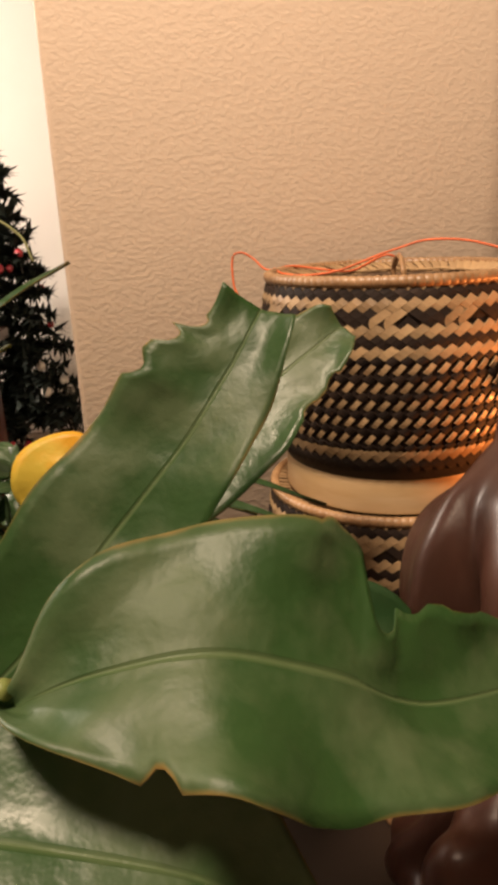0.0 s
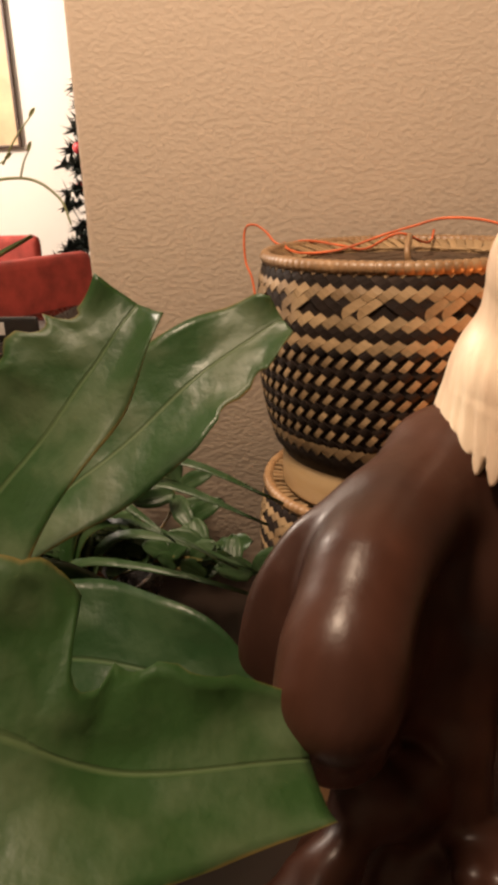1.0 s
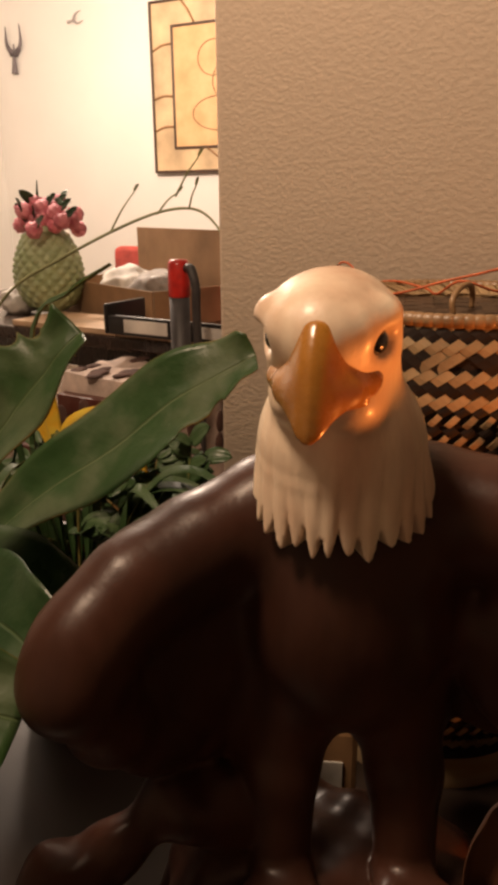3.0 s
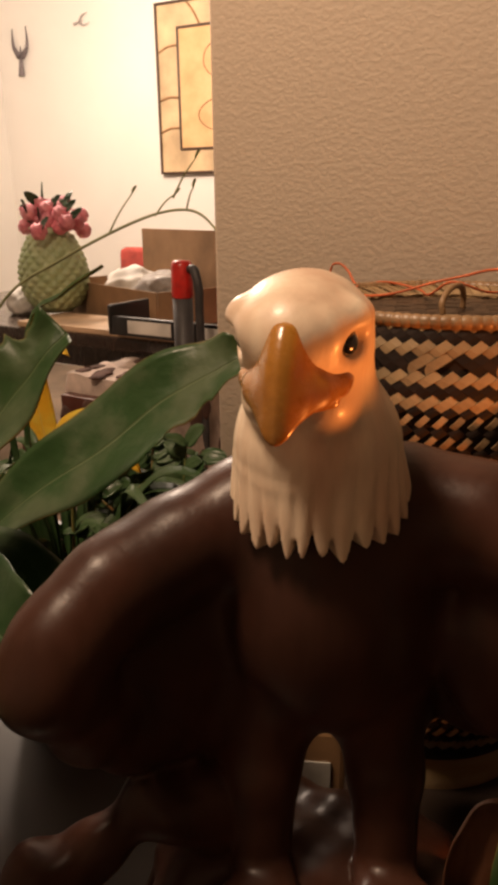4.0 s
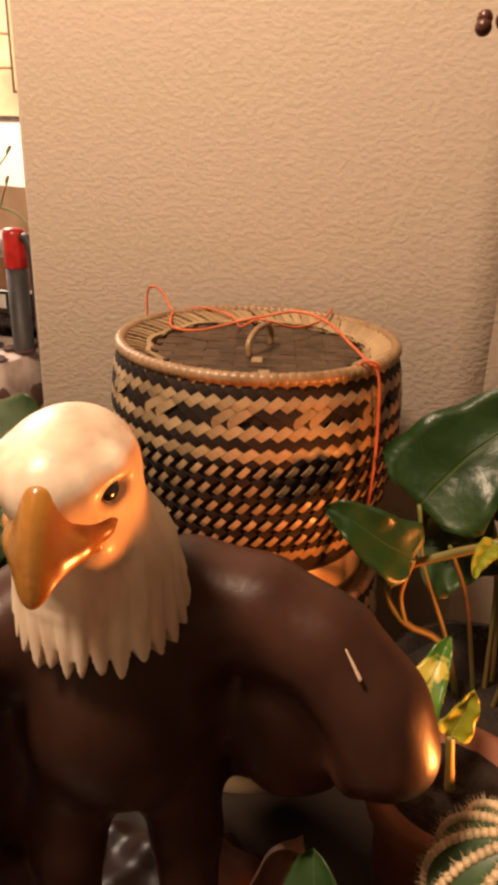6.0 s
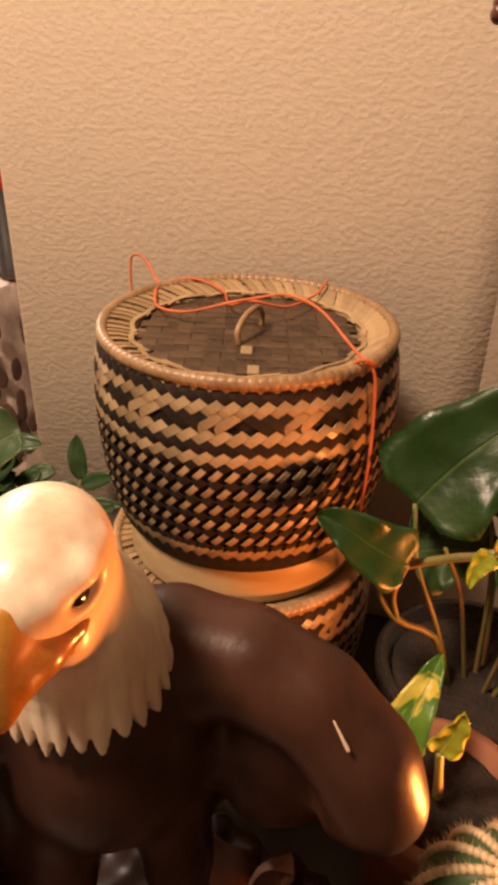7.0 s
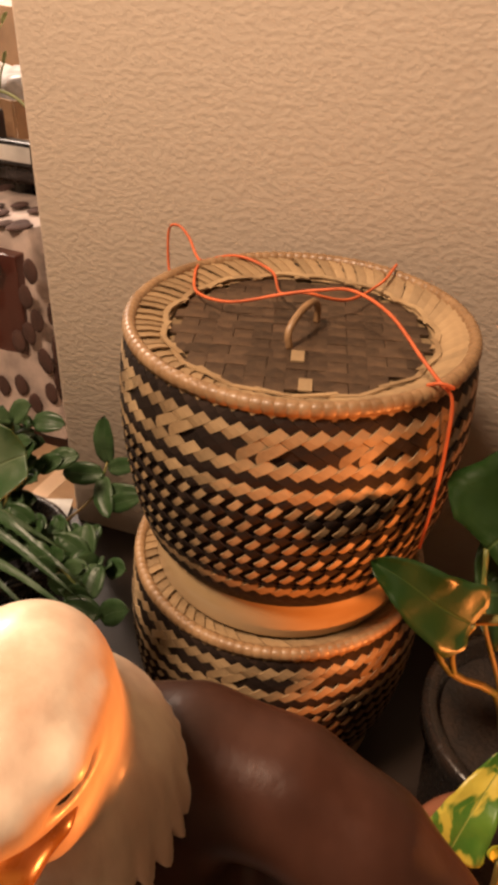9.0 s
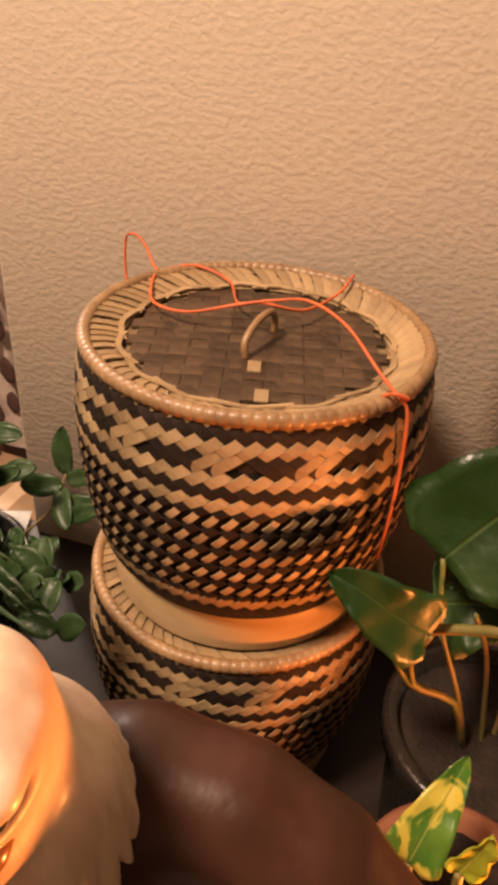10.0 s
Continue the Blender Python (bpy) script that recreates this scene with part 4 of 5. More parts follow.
# long flower spike with buds, reaching across the opening
spike = thing("flower_spike", "thin arching green flower spike with small buds", "plant", (0, 0, -0.015))
part("stem", tube(bmesh.new(), [(-0.66, 0.12, 0.694), (-0.67, 0.15, 0.86), (-0.624, 0.175, 0.954), (-0.52, 0.175, 1.005), (-0.397, 0.175, 1.051), (-0.329, 0.175, 1.062), (-0.296, 0.175, 1.045), (-0.285, 0.172, 1.02)], 0.0022, 50, 6, 0.5), TWIG, spike)
for a, b in (((-0.440, 0.175, 1.036), (-0.399, 0.172, 1.080)), ((-0.372, 0.175, 1.056), (-0.340, 0.17, 1.078)), ((-0.343, 0.17, 1.074), (-0.311, 0.168, 1.112)), ((-0.33, 0.175, 1.062), (-0.318, 0.172, 1.084))):
    a, b = Vector(a), Vector(b)
    part("twig", tube(bmesh.new(), [a, a.lerp(b, 0.5) + Vector((0, 0, 0.003)), b], 0.0011, 8, 5, 0.6), TWIG, spike)
    part("bud", leaf_mesh([b, b + (b - a).normalized() * 0.006, b + (b - a).normalized() * 0.010], 0.0035, (0, -1, 0.1), "round", 0.5, 0.0, nu=6, nv=4), TWIG, spike)
spike_pot = pot("flower_pot", "terracotta pot behind the spider plant", TERRACOTTA, (-0.66, 0.05, 0.678), 0.04, 0.055, 0.10)

# pothos at the other side of the baskets
pot("flower_pot", "dark glazed speckled pot of a pothos", GLAZE, (0.179, -0.038, 0.678), 0.050, 0.060, 0.115)
pothos = thing("pothos", "trailing pothos with heart-shaped green and yellow leaves", "potted plant", (0.001, 0.014, -0.010))
HEARTS = [
    ([(0.124, -0.066, 0.926), (0.146, -0.055, 0.955), (0.172, -0.040, 0.976), (0.195, -0.030, 0.985)], 0.078, (-0.15, -0.85, 0.4), LEAF_POTHOS),
    ([(0.127, -0.100, 0.908), (0.110, -0.106, 0.919), (0.092, -0.108, 0.930), (0.0765, -0.107, 0.934)], 0.040, (0.1, -0.75, 0.6), LEAF_POTHOS),
    ([(0.1405, -0.178, 0.858), (0.1440, -0.170, 0.873), (0.1490, -0.158, 0.886), (0.1530, -0.147, 0.897)], 0.026, (-0.2, -0.85, 0.4), LEAF_VARI),
    ([(0.160, -0.176, 0.862), (0.163, -0.174, 0.870), (0.166, -0.172, 0.880), (0.167, -0.171, 0.888)], 0.018, (0.2, -0.9, 0.2), LEAF_LIME),
    ([(0.150, -0.030, 0.940), (0.165, -0.025, 0.930), (0.178, -0.025, 0.915), (0.188, -0.028, 0.900)], 0.055, (0.2, -0.8, 0.4), LEAF_POTHOS),
    ([(0.175, -0.060, 0.905), (0.190, -0.058, 0.900), (0.205, -0.060, 0.885), (0.215, -0.062, 0.870)], 0.050, (0.1, -0.8, 0.5), LEAF_POTHOS),
    ([(0.165, -0.045, 0.920), (0.150, -0.040, 0.912), (0.138, -0.040, 0.900), (0.130, -0.042, 0.888)], 0.045, (0.0, -0.9, 0.3), LEAF_POTHOS),
    ([(0.172, -0.100, 0.930), (0.180, -0.100, 0.950), (0.184, -0.100, 0.968), (0.186, -0.100, 0.980)], 0.016, (0.4, -0.9, 0.0), LEAF_LIME),
    ([(0.168, -0.104, 0.930), (0.164, -0.106, 0.925), (0.161, -0.108, 0.918), (0.160, -0.109, 0.910)], 0.014, (0.1, -0.9, 0.3), LEAF_LIME),
    ([(0.126, -0.052, 0.882), (0.144, -0.046, 0.884), (0.163, -0.044, 0.886), (0.180, -0.046, 0.882)], 0.062, (0.0, -0.65, 0.75), LEAF_POTHOS),
    ([(0.205, -0.03, 0.93), (0.222, -0.03, 0.945), (0.240, -0.03, 0.95), (0.255, -0.035, 0.945)], 0.06, (0.0, -0.8, 0.5), LEAF_POTHOS),
    ([(0.195, -0.070, 0.862), (0.212, -0.062, 0.860), (0.228, -0.054, 0.850), (0.238, -0.050, 0.838)], 0.05, (0.0, -0.7, 0.6), LEAF_POTHOS),
]
for k, (line, wide, facing, skin) in enumerate(HEARTS):
    part("leaf", leaf_mesh(line, wide, facing, "heart", 0.10, 0.04, seed=k + 20), skin, pothos)
STEMS = [([(0.205, -0.06, 0.93), (0.172, -0.100, 0.930), (0.145, -0.090, 0.910), (0.120, -0.087, 0.893), (0.114, -0.089, 0.875), (0.126, -0.088, 0.857), (0.150, -0.075, 0.838), (0.165, -0.06, 0.780)], 0.0028),
         ([(0.165, -0.055, 0.780), (0.150, -0.075, 0.845), (0.132, -0.075, 0.89), (0.124, -0.066, 0.926)], 0.0017), ([(0.126, -0.088, 0.857), (0.122, -0.093, 0.88), (0.127, -0.100, 0.908)], 0.0018),
         ([(0.175, -0.055, 0.780), (0.160, -0.06, 0.86), (0.145, -0.080, 0.91)], 0.0016), ([(0.185, -0.06, 0.780), (0.19, -0.07, 0.86), (0.175, -0.060, 0.905)], 0.0016),
         ([(0.19, -0.06, 0.780), (0.21, -0.05, 0.87), (0.205, -0.03, 0.93)], 0.0016), ([(0.185, -0.04, 0.780), (0.175, -0.03, 0.88), (0.150, -0.030, 0.940)], 0.0016), ([(0.18, -0.05, 0.780), (0.175, -0.045, 0.87), (0.165, -0.045, 0.920)], 0.0016),
         ([(0.164, -0.172, 0.825), (0.162, -0.175, 0.845), (0.160, -0.176, 0.862)], 0.0026), ([(0.152, -0.176, 0.825), (0.144, -0.182, 0.842), (0.1405, -0.178, 0.858)], 0.0022), ([(0.19, -0.06, 0.780), (0.2, -0.07, 0.83), (0.195, -0.070, 0.862)], 0.0016)]
for line, r in STEMS:
    part("stem", tube(bmesh.new(), line, r, 20, 6, 0.8, 0.2), STEM, pothos)

pot("flower_pot", "terracotta pot with pothos cuttings in lit soil", TERRACOTTA, (0.167, -0.152, 0.678), 0.032, 0.040, 0.138)
part("leaf", leaf_mesh([(0.146, -0.190, 0.838), (0.141, -0.200, 0.862), (0.138, -0.203, 0.858), (0.139, -0.206, 0.846)], 0.010, (-0.3, -0.8, 0.4), "blade", 0.2, 0.1, seed=8), LEAF_YELLOW, pothos, "yellow withered leaf")

# ball cactus in front of them
pot("flower_pot", "small black plastic pot of a ball cactus", PLASTIC, (0.196, -0.220, 0.678), 0.024, 0.030, 0.128)
cactus = thing("ball_cactus", "round ribbed green cactus with pale woolly spine rows", "cactus", (0.196, -0.220, 0.831))
bm = bmesh.new()
RIBS = 14
lathe(bm, [(0.002, -0.036), *[(0.035 * math.cos(a), 0.035 * math.sin(a)) for a in np.linspace(-1.2, 1.45, 22)]], RIBS * 6)
for v in bm.verts:
    a = math.atan2(v.co.y, v.co.x)
    k = 1 + 0.10 * (abs(math.cos(a * RIBS / 2)) - 0.5)
    v.co.x, v.co.y = v.co.x * k, v.co.y * k
part("flesh", bm, CACTUS, cactus)
rnd = random.Random(3)
for k in range(RIBS):
    a = 2 * math.pi * k / RIBS
    bm = bmesh.new()
    for e in np.linspace(-0.9, 1.35, 26):
        p = Vector((0.0370 * math.cos(e) * math.cos(a), 0.0370 * math.cos(e) * math.sin(a), 0.0355 * math.sin(e)))
        bmesh.ops.create_icosphere(bm, subdivisions=1, radius=0.0024, matrix=Matrix.Translation(p))
        for s in range(5):
            d = (p.normalized() + Vector((rnd.uniform(-1, 1), rnd.uniform(-1, 1), rnd.uniform(-1, 1))) * 0.7).normalized()
            side = d.cross(Vector((0.3, 0.5, 0.8))).normalized() * 0.00028
            t = d.cross(side).normalized() * 0.00028
            q = [bm.verts.new(p + w) for w in (side, t - side * 0.5, -t - side * 0.5)]
            tip = bm.verts.new(p + d * rnd.uniform(0.004, 0.0065))
            for m in range(3):
                bm.faces.new((q[m], q[(m + 1) % 3], tip))
    tagged(part("rib_wool", bm, SPINE, cactus), "pale woolly spines", kind="stuff")

# bent bark and one broad leaf under the wing
curl = thing("bark_strip", "curved strip of reddish brown bark", "bark")
bm = leaf_mesh([(0.095, -0.235, 0.745), (0.088, -0.232, 0.785), (0.092, -0.222, 0.812), (0.105, -0.215, 0.822)], 0.022, (0.6, -0.6, 0.3), "round", 0.5, 0.02, seed=2)
part("slab", bm, BARK, curl)
low_plant = thing("seedling", "single broad green leaf rising from a small pot", "plant")
part("leaf", leaf_mesh([(0.126, -0.285, 0.775), (0.124, -0.275, 0.780), (0.121, -0.262, 0.843), (0.117, -0.250, 0.862)], 0.030, (-0.1, -0.9, 0.4), "round", 0.1, 0.04, seed=9), LEAF_BIG, low_plant)
part("leaf", leaf_mesh([(0.140, -0.290, 0.775), (0.144, -0.288, 0.80), (0.146, -0.280, 0.822), (0.147, -0.272, 0.84)], 0.026, (0.1, -0.9, 0.4), "round", 0.1, 0.04, seed=10), LEAF_BIG, low_plant)
pot("flower_pot", "tiny terracotta pot of a seedling", TERRACOTTA, (0.132, -0.288, 0.678), 0.022, 0.030, 0.095)

tag = part("plant_label", box(bmesh.new(), (-0.016, -0.0006, -0.022), (0.016, 0.0006, 0.022), 0.0003, pose(-0.268, 0.092, 0.682, 86, 0, 25)), material("white_card", (0.75, 0.72, 0.66), 0.6, 0.05), smooth=False)
tagged(tag, "blank white card lying on the plant stand", "label")

# things on the board behind the statue
little = thing("small_carton", "small brown carton with a grey label on the stand", "box", (-0.021, -0.168, 0.678), 25)
block("body", (-0.030, -0.012, 0.0), (0.030, 0.012, 0.098), material("brown_card", (0.36, 0.20, 0.09), 0.75, 0.1, 8, 120), little)
block("label", (-0.022, -0.0132, 0.030), (0.022, -0.0122, 0.078), material("grey_paper", (0.66, 0.63, 0.57), 0.7, 0.08), little, bevel=0.0003)


# ---- dining room ----
RED = material("red_upholstery", (0.42, 0.060, 0.045), 0.8, 0.15, 20, 260, 0.4, 0.002)
CARDBOARD = material("cardboard", (0.40, 0.245, 0.135), 0.8, 0.08, 6, 120, 0.2, 0.001)
PAPER = material("white_paper", (0.78, 0.75, 0.70), 0.7, 0.06, 10, 120)
PALE_BOARD = material("pale_board", (0.66, 0.46, 0.30), 0.6, 0.08, 6, 100)
BLACK = material("black_plastic", (0.012, 0.011, 0.011), 0.35, 0.1)
GREY_PAD = material("grey_padded_pole", (0.055, 0.050, 0.052), 0.5, 0.25, 20, 160)
RED_CAP = material("red_plastic_cap", (0.62, 0.025, 0.02), 0.3, 0.08)
VASE = material("green_glaze", (0.36, 0.46, 0.24), 0.45, 0.2, 14, 90, colour2=(0.46, 0.52, 0.30), coat=0.2)
PINK = material("pink_petals", (0.74, 0.30, 0.34), 0.6, 0.4, 30, 200, colour2=(0.52, 0.12, 0.17))
ART = material("yellow_art_paper", (0.64, 0.42, 0.21), 0.55, 0.1, 9, 60, colour2=(0.55, 0.31, 0.14))
ART_BORDER = material("pale_bamboo_border", (0.68, 0.49, 0.29), 0.5, 0.1, 5, 60)
ART_INK = material("brown_ink", (0.36, 0.19, 0.08), 0.6, 0.2)
FRAME = material("dark_frame_wood", (0.07, 0.035, 0.02), 0.4, 0.2)
FUR = material("pale_fleece", (0.58, 0.46, 0.40), 0.9, 0.12, 20, 300, 0.6, 0.003)
SPOT = material("brown_spots", (0.09, 0.045, 0.035), 0.9, 0.25, 20, 300, 0.6, 0.003)
PINE = material("dark_needles", (0.010, 0.018, 0.012), 0.7, 0.4, 20, 100)
PINE_WOOD = material("tree_stem", (0.05, 0.03, 0.02), 0.8, 0.2)
BAUBLE = material("red_bauble", (0.6, 0.06, 0.08), 0.2, 0.1, coat=0.5)
SILVER = material("white_bauble", (0.75, 0.70, 0.62), 0.3, 0.1, coat=0.5)
MAHOGANY = material("red_brown_wood", (0.11, 0.03, 0.02), 0.35, 0.25, 8, 90, stretch=(1, 1, 0.2), coat=0.3)

table = thing("dining_table", "dark wooden dining table crowded with boxes", "table", (-1.72, 1.75, FLOOR))
block("tabletop", (-0.85, -0.62, 0.705), (0.85, 0.62, 0.745), BLACK_WOOD, table, bevel=0.008)
block("apron", (-0.75, -0.54, 0.62), (0.75, 0.54, 0.705), BLACK_WOOD, table)
for x in (-0.76, 0.76):
    for y in (-0.53, 0.53):
        block("leg", (x - 0.04, y - 0.04, 0), (x + 0.04, y + 0.04, 0.62), MAHOGANY, table, bevel=0.01)


def chair(at, turn, label):
    c = thing("dining_chair", label, "chair", at, turn, "dining chairs")
    bm = box(bmesh.new(), (-0.22, 0.17, 0.50), (0.22, 0.235, 0.93), 0.03, segments=3)
    for v in bm.verts:
        v.co.y += 0.04 * (v.co.z - 0.5) - 0.25 * (v.co.x ** 2)
        if v.co.z > 0.8:
            v.co.z -= 0.7 * v.co.x ** 2
    part("backrest", bm, RED, c, "red woven upholstered back")
    part("seat", box(bmesh.new(), (-0.22, -0.22, 0.40), (0.22, 0.20, 0.48), 0.025, segments=3), RED, c)
    for x in (-0.19, 0.19):
        for y in (-0.19, 0.19):
            part("leg", tube(bmesh.new(), [(x, y, 0.0), (x, y, 0.2), (x, y, 0.41)], 0.018, 4, 8, 1.3), MAHOGANY, c)
    return c


chair((-1.14, 1.69, FLOOR), -115, "red upholstered dining chair pulled up beside the table")
chair((-1.56, 2.36, FLOOR), 0, "red upholstered dining chair behind the table")
chair((-2.25, 2.40, FLOOR), 8, "red upholstered dining chair behind the table")

# open carton with white bags
carton = thing("cardboard_carton", "open brown cardboard carton with raised lid and bags", "box", (-1.50, 1.56, 0.745 + FLOOR), -19)
block("base", (-0.31, -0.17, 0.0), (0.31, 0.17, 0.012), CARDBOARD, carton, bevel=0.002)
block("front", (-0.31, -0.176, 0.0), (0.31, -0.170, 0.115), CARDBOARD, carton, bevel=0.001)
block("side", (-0.316, -0.17, 0.0), (-0.310, 0.17, 0.115), CARDBOARD, carton, bevel=0.001)
block("side", (0.310, -0.17, 0.0), (0.316, 0.17, 0.115), CARDBOARD, carton, bevel=0.001)
block("lid", (-0.31, 0.170, 0.0), (0.31, 0.178, 0.285), CARDBOARD, carton, bevel=0.001)


def lump(name, at, size, mat, parent=None, seed=0.0, rough=0.25):
    bm = bmesh.new()
    bmesh.ops.create_icosphere(bm, subdivisions=4, radius=1.0)
    for v in bm.verts:
        k = 1 + rough * noise.noise(v.co * 1.8 + Vector((seed, 0, 0))) + rough * 0.4 * noise.noise(v.co * 5 + Vector((seed, 2, 0)))
        v.co = Vector((v.co.x * size[0], v.co.y * size[1], v.co.z * size[2])) * k + Vector(at)
    return part(name, bm, mat, parent)


lump("bag", (-0.12, 0.0, 0.085), (0.10, 0.10, 0.07), PAPER, carton, 1)
lump("bag", (0.10, 0.02, 0.085), (0.14, 0.11, 0.07), material("grey_bag", (0.35, 0.32, 0.30), 0.4, 0.1), carton, 2)
tagged(lump("napkin", (-1.92, 1.36, 0.785 + FLOOR), (0.07, 0.06, 0.055), PAPER, seed=5), "crumpled white paper napkin on the table", "napkin")
sheet = block("board", (-1.72, 1.14, 0.746 + FLOOR), (-0.90, 1.36, 0.764 + FLOOR), PALE_BOARD)
tagged(sheet, "pale wooden board lying along the table edge", "board")
tray = thing("black_tray", "black plastic tray with white labels", "tray", (-0.995, 1.16, 0.765 + FLOOR))
part("body", box(bmesh.new(), (-0.26, -0.07, 0.0), (0.26, 0.09, 0.016), 0.005), BLACK, tray)
part("rim", box(bmesh.new(), (-0.26, -0.085, 0.0), (0.26, -0.07, 0.055), 0.005), BLACK, tray)
part("end", box(bmesh.new(), (-0.275, -0.085, 0.0), (-0.26, 0.09, 0.085), 0.005), BLACK, tray)
part("label", box(bmesh.new(), (-0.20, -0.0875, 0.010), (-0.05, -0.0852, 0.046), 0.0005), PAPER, tray, "white paper label")
part("label", box(bmesh.new(), (0.05, -0.0875, 0.014), (0.18, -0.0852, 0.044), 0.0005), PAPER, tray, "white paper label")

# green patterned vase with flowers
vase = thing("vase", "round green vase with raised diamond pattern and pink flowers", "vase", (-1.77, 1.37, 0.7642 + FLOOR))
bm = bmesh.new()
lathe(bm, [(0.0, 0.0), (0.055, 0.0), *[(0.062 + 0.050 * math.sin(math.pi * q ** 0.85) ** 0.8, 0.008 + 0.262 * q) for q in np.linspace(0, 1, 64)], (0.070, 0.285), (0.066, 0.285), (0.060, 0.27), (0.0, 0.26)], 128)
for v in bm.verts:
    a, z = math.atan2(v.co.y, v.co.x), v.co.z
    if 0.015 < z < 0.26:
        k = 1 + 0.10 * abs(math.sin(a * 8 + z * 80)) * abs(math.sin(a * 8 - z * 80))
        v.co.x, v.co.y = v.co.x * k, v.co.y * k
part("body", bm, VASE, vase)
rnd = random.Random(8)
for k in range(30):
    a, r = rnd.uniform(0, 6.28), rnd.uniform(0.02, 0.145)
    at = (r * math.cos(a), r * math.sin(a), 0.295 + rnd.uniform(0.0, 0.075) - r * 0.25)
    bm = bmesh.new()
    bmesh.ops.create_icosphere(bm, subdivisions=3, radius=1.0)
    for v in bm.verts:
        a2, z2 = math.atan2(v.co.y, v.co.x), v.co.z
        v.co = v.co * (0.026 * (1 + 0.16 * math.sin(a2 * 5 + z2 * 7 + k) + 0.10 * noise.noise(v.co * 3 + Vector((k, 0, 0))))) + Vector(at)
    part("flower", bm, PINK, vase)
    if k % 2:
        p = Vector(at)
        d = Vector((math.cos(a + 1), math.sin(a + 1), 0.8)).normalized()
        part("leaf", leaf_mesh([p, p + d * 0.035, p + d * 0.07], 0.035, (0, -0.8, 0.5), "round", 0.1, 0.05, nu=8, nv=4), LEAF_DARK, vase)
part("stalk", leaf_mesh([(-0.02, 0, 0.28), (-0.02, 0, 0.36), (-0.015, 0, 0.43)], 0.018, (0, -1, 0.1), "blade", 0.2, 0.0, nu=8, nv=3), LEAF_SMALL, vase)

# padded grey pole with a red cap
pole = thing("capped_pole", "grey padded pole with a red plastic cap and strap", "pole", (-0.953, 1.009, FLOOR))
pole.scale = (1.15, 1.15, 1.01)
part("shaft", lathe(bmesh.new(), [(0.0, 0.0), (0.022, 0.0), (0.022, 0.30), (0.024, 0.32), (0.0215, 0.60), (0.0225, 0.89), (0.0, 0.89)], 20), GREY_PAD, pole)
part("cap", lathe(bmesh.new(), [(0.0, 0.885), (0.0225, 0.885), (0.0240, 0.89), (0.0232, 0.965), (0.019, 0.975), (0.0, 0.977)], 24), RED_CAP, pole, "red plastic cap")
part("strap", tube(bmesh.new(), [(0.020, 0.0, 0.955), (0.040, -0.01, 0.955), (0.054, -0.015, 0.91), (0.052, -0.012, 0.84), (0.050, 0.0, 0.60), (0.048, 0.0, 0.35)], 0.011, 30, 8, 0.8), GREY_PAD, pole, "dark strap")

# heap under and before the table: fleece with brown spots, cartons
fleece = thing("spotted_fleece", "pale fleece throw with brown spots over a stool", "blanket", (-1.09, 1.00, FLOOR))
fleece.scale = (1, 1, 1.15)
bm = bmesh.new()
bmesh.ops.create_grid(bm, x_segments=40, y_segments=40, size=1)
for v in bm.verts:
    x, y = v.co.x * 0.20, v.co.y * 0.20
    drop = max(0.0, max(abs(x), abs(y)) - 0.13)
    v.co = Vector((x * 1.25, y * 0.9, 0.60 - drop * 6.0 + 0.014 * noise.noise(Vector((x * 14, y * 14, 1)))))
part("cloth", bm, FUR, fleece)
rnd = random.Random(4)
for k in range(90):
    face = k % 3
    x, z = rnd.uniform(-0.16, 0.16), rnd.uniform(0.22, 0.56)
    bm = bmesh.new()
    bmesh.ops.create_icosphere(bm, subdivisions=2, radius=1)
    for v in bm.verts:
        w = Vector((v.co.x * 0.019, v.co.y * 0.004, v.co.z * 0.026)) * (1 + 0.2 * noise.noise(v.co * 2 + Vector((k, 0, 0))))
        if face == 0:
            v.co = Vector((x * 1.4, -0.176, z)) + w
        elif face == 1:
            v.co = Vector((0.232, x, z)) + Vector((-w.y, w.x, w.z))
        else:
            v.co = Vector((x, (z - 0.39) * 0.7, 0.604)) + Vector((w.x, w.z, w.y))
    part("spot", bm, SPOT, fleece)
block("stool", (-0.155, -0.155, 0.0), (0.155, 0.155, 0.56), MAHOGANY, fleece)
for at, size, mat, lab in (((-1.42, 1.0, FLOOR), (0.30, 0.26, 0.30), CARDBOARD, "brown cardboard carton on the floor"), ((-1.36, 0.98, 0.30 + FLOOR), (0.20, 0.20, 0.16), MAHOGANY, "dark red box on a carton"), ((-0.72, 0.62, FLOOR), (0.24, 0.22, 0.26), CARDBOARD, "brown cardboard carton on the floor")):
    c = thing("carton", lab, "box", at)
    part("body", box(bmesh.new(), (-size[0] / 2, -size[1] / 2, 0), (size[0] / 2, size[1] / 2, size[2]), 0.004), mat, c, smooth=False)
    part("tape", box(bmesh.new(), (-0.02, -size[1] / 2 - 0.001, 0.01), (0.02, size[1] / 2 + 0.001, size[2] + 0.0012), 0.0005), PALE_BOARD, c, smooth=False)

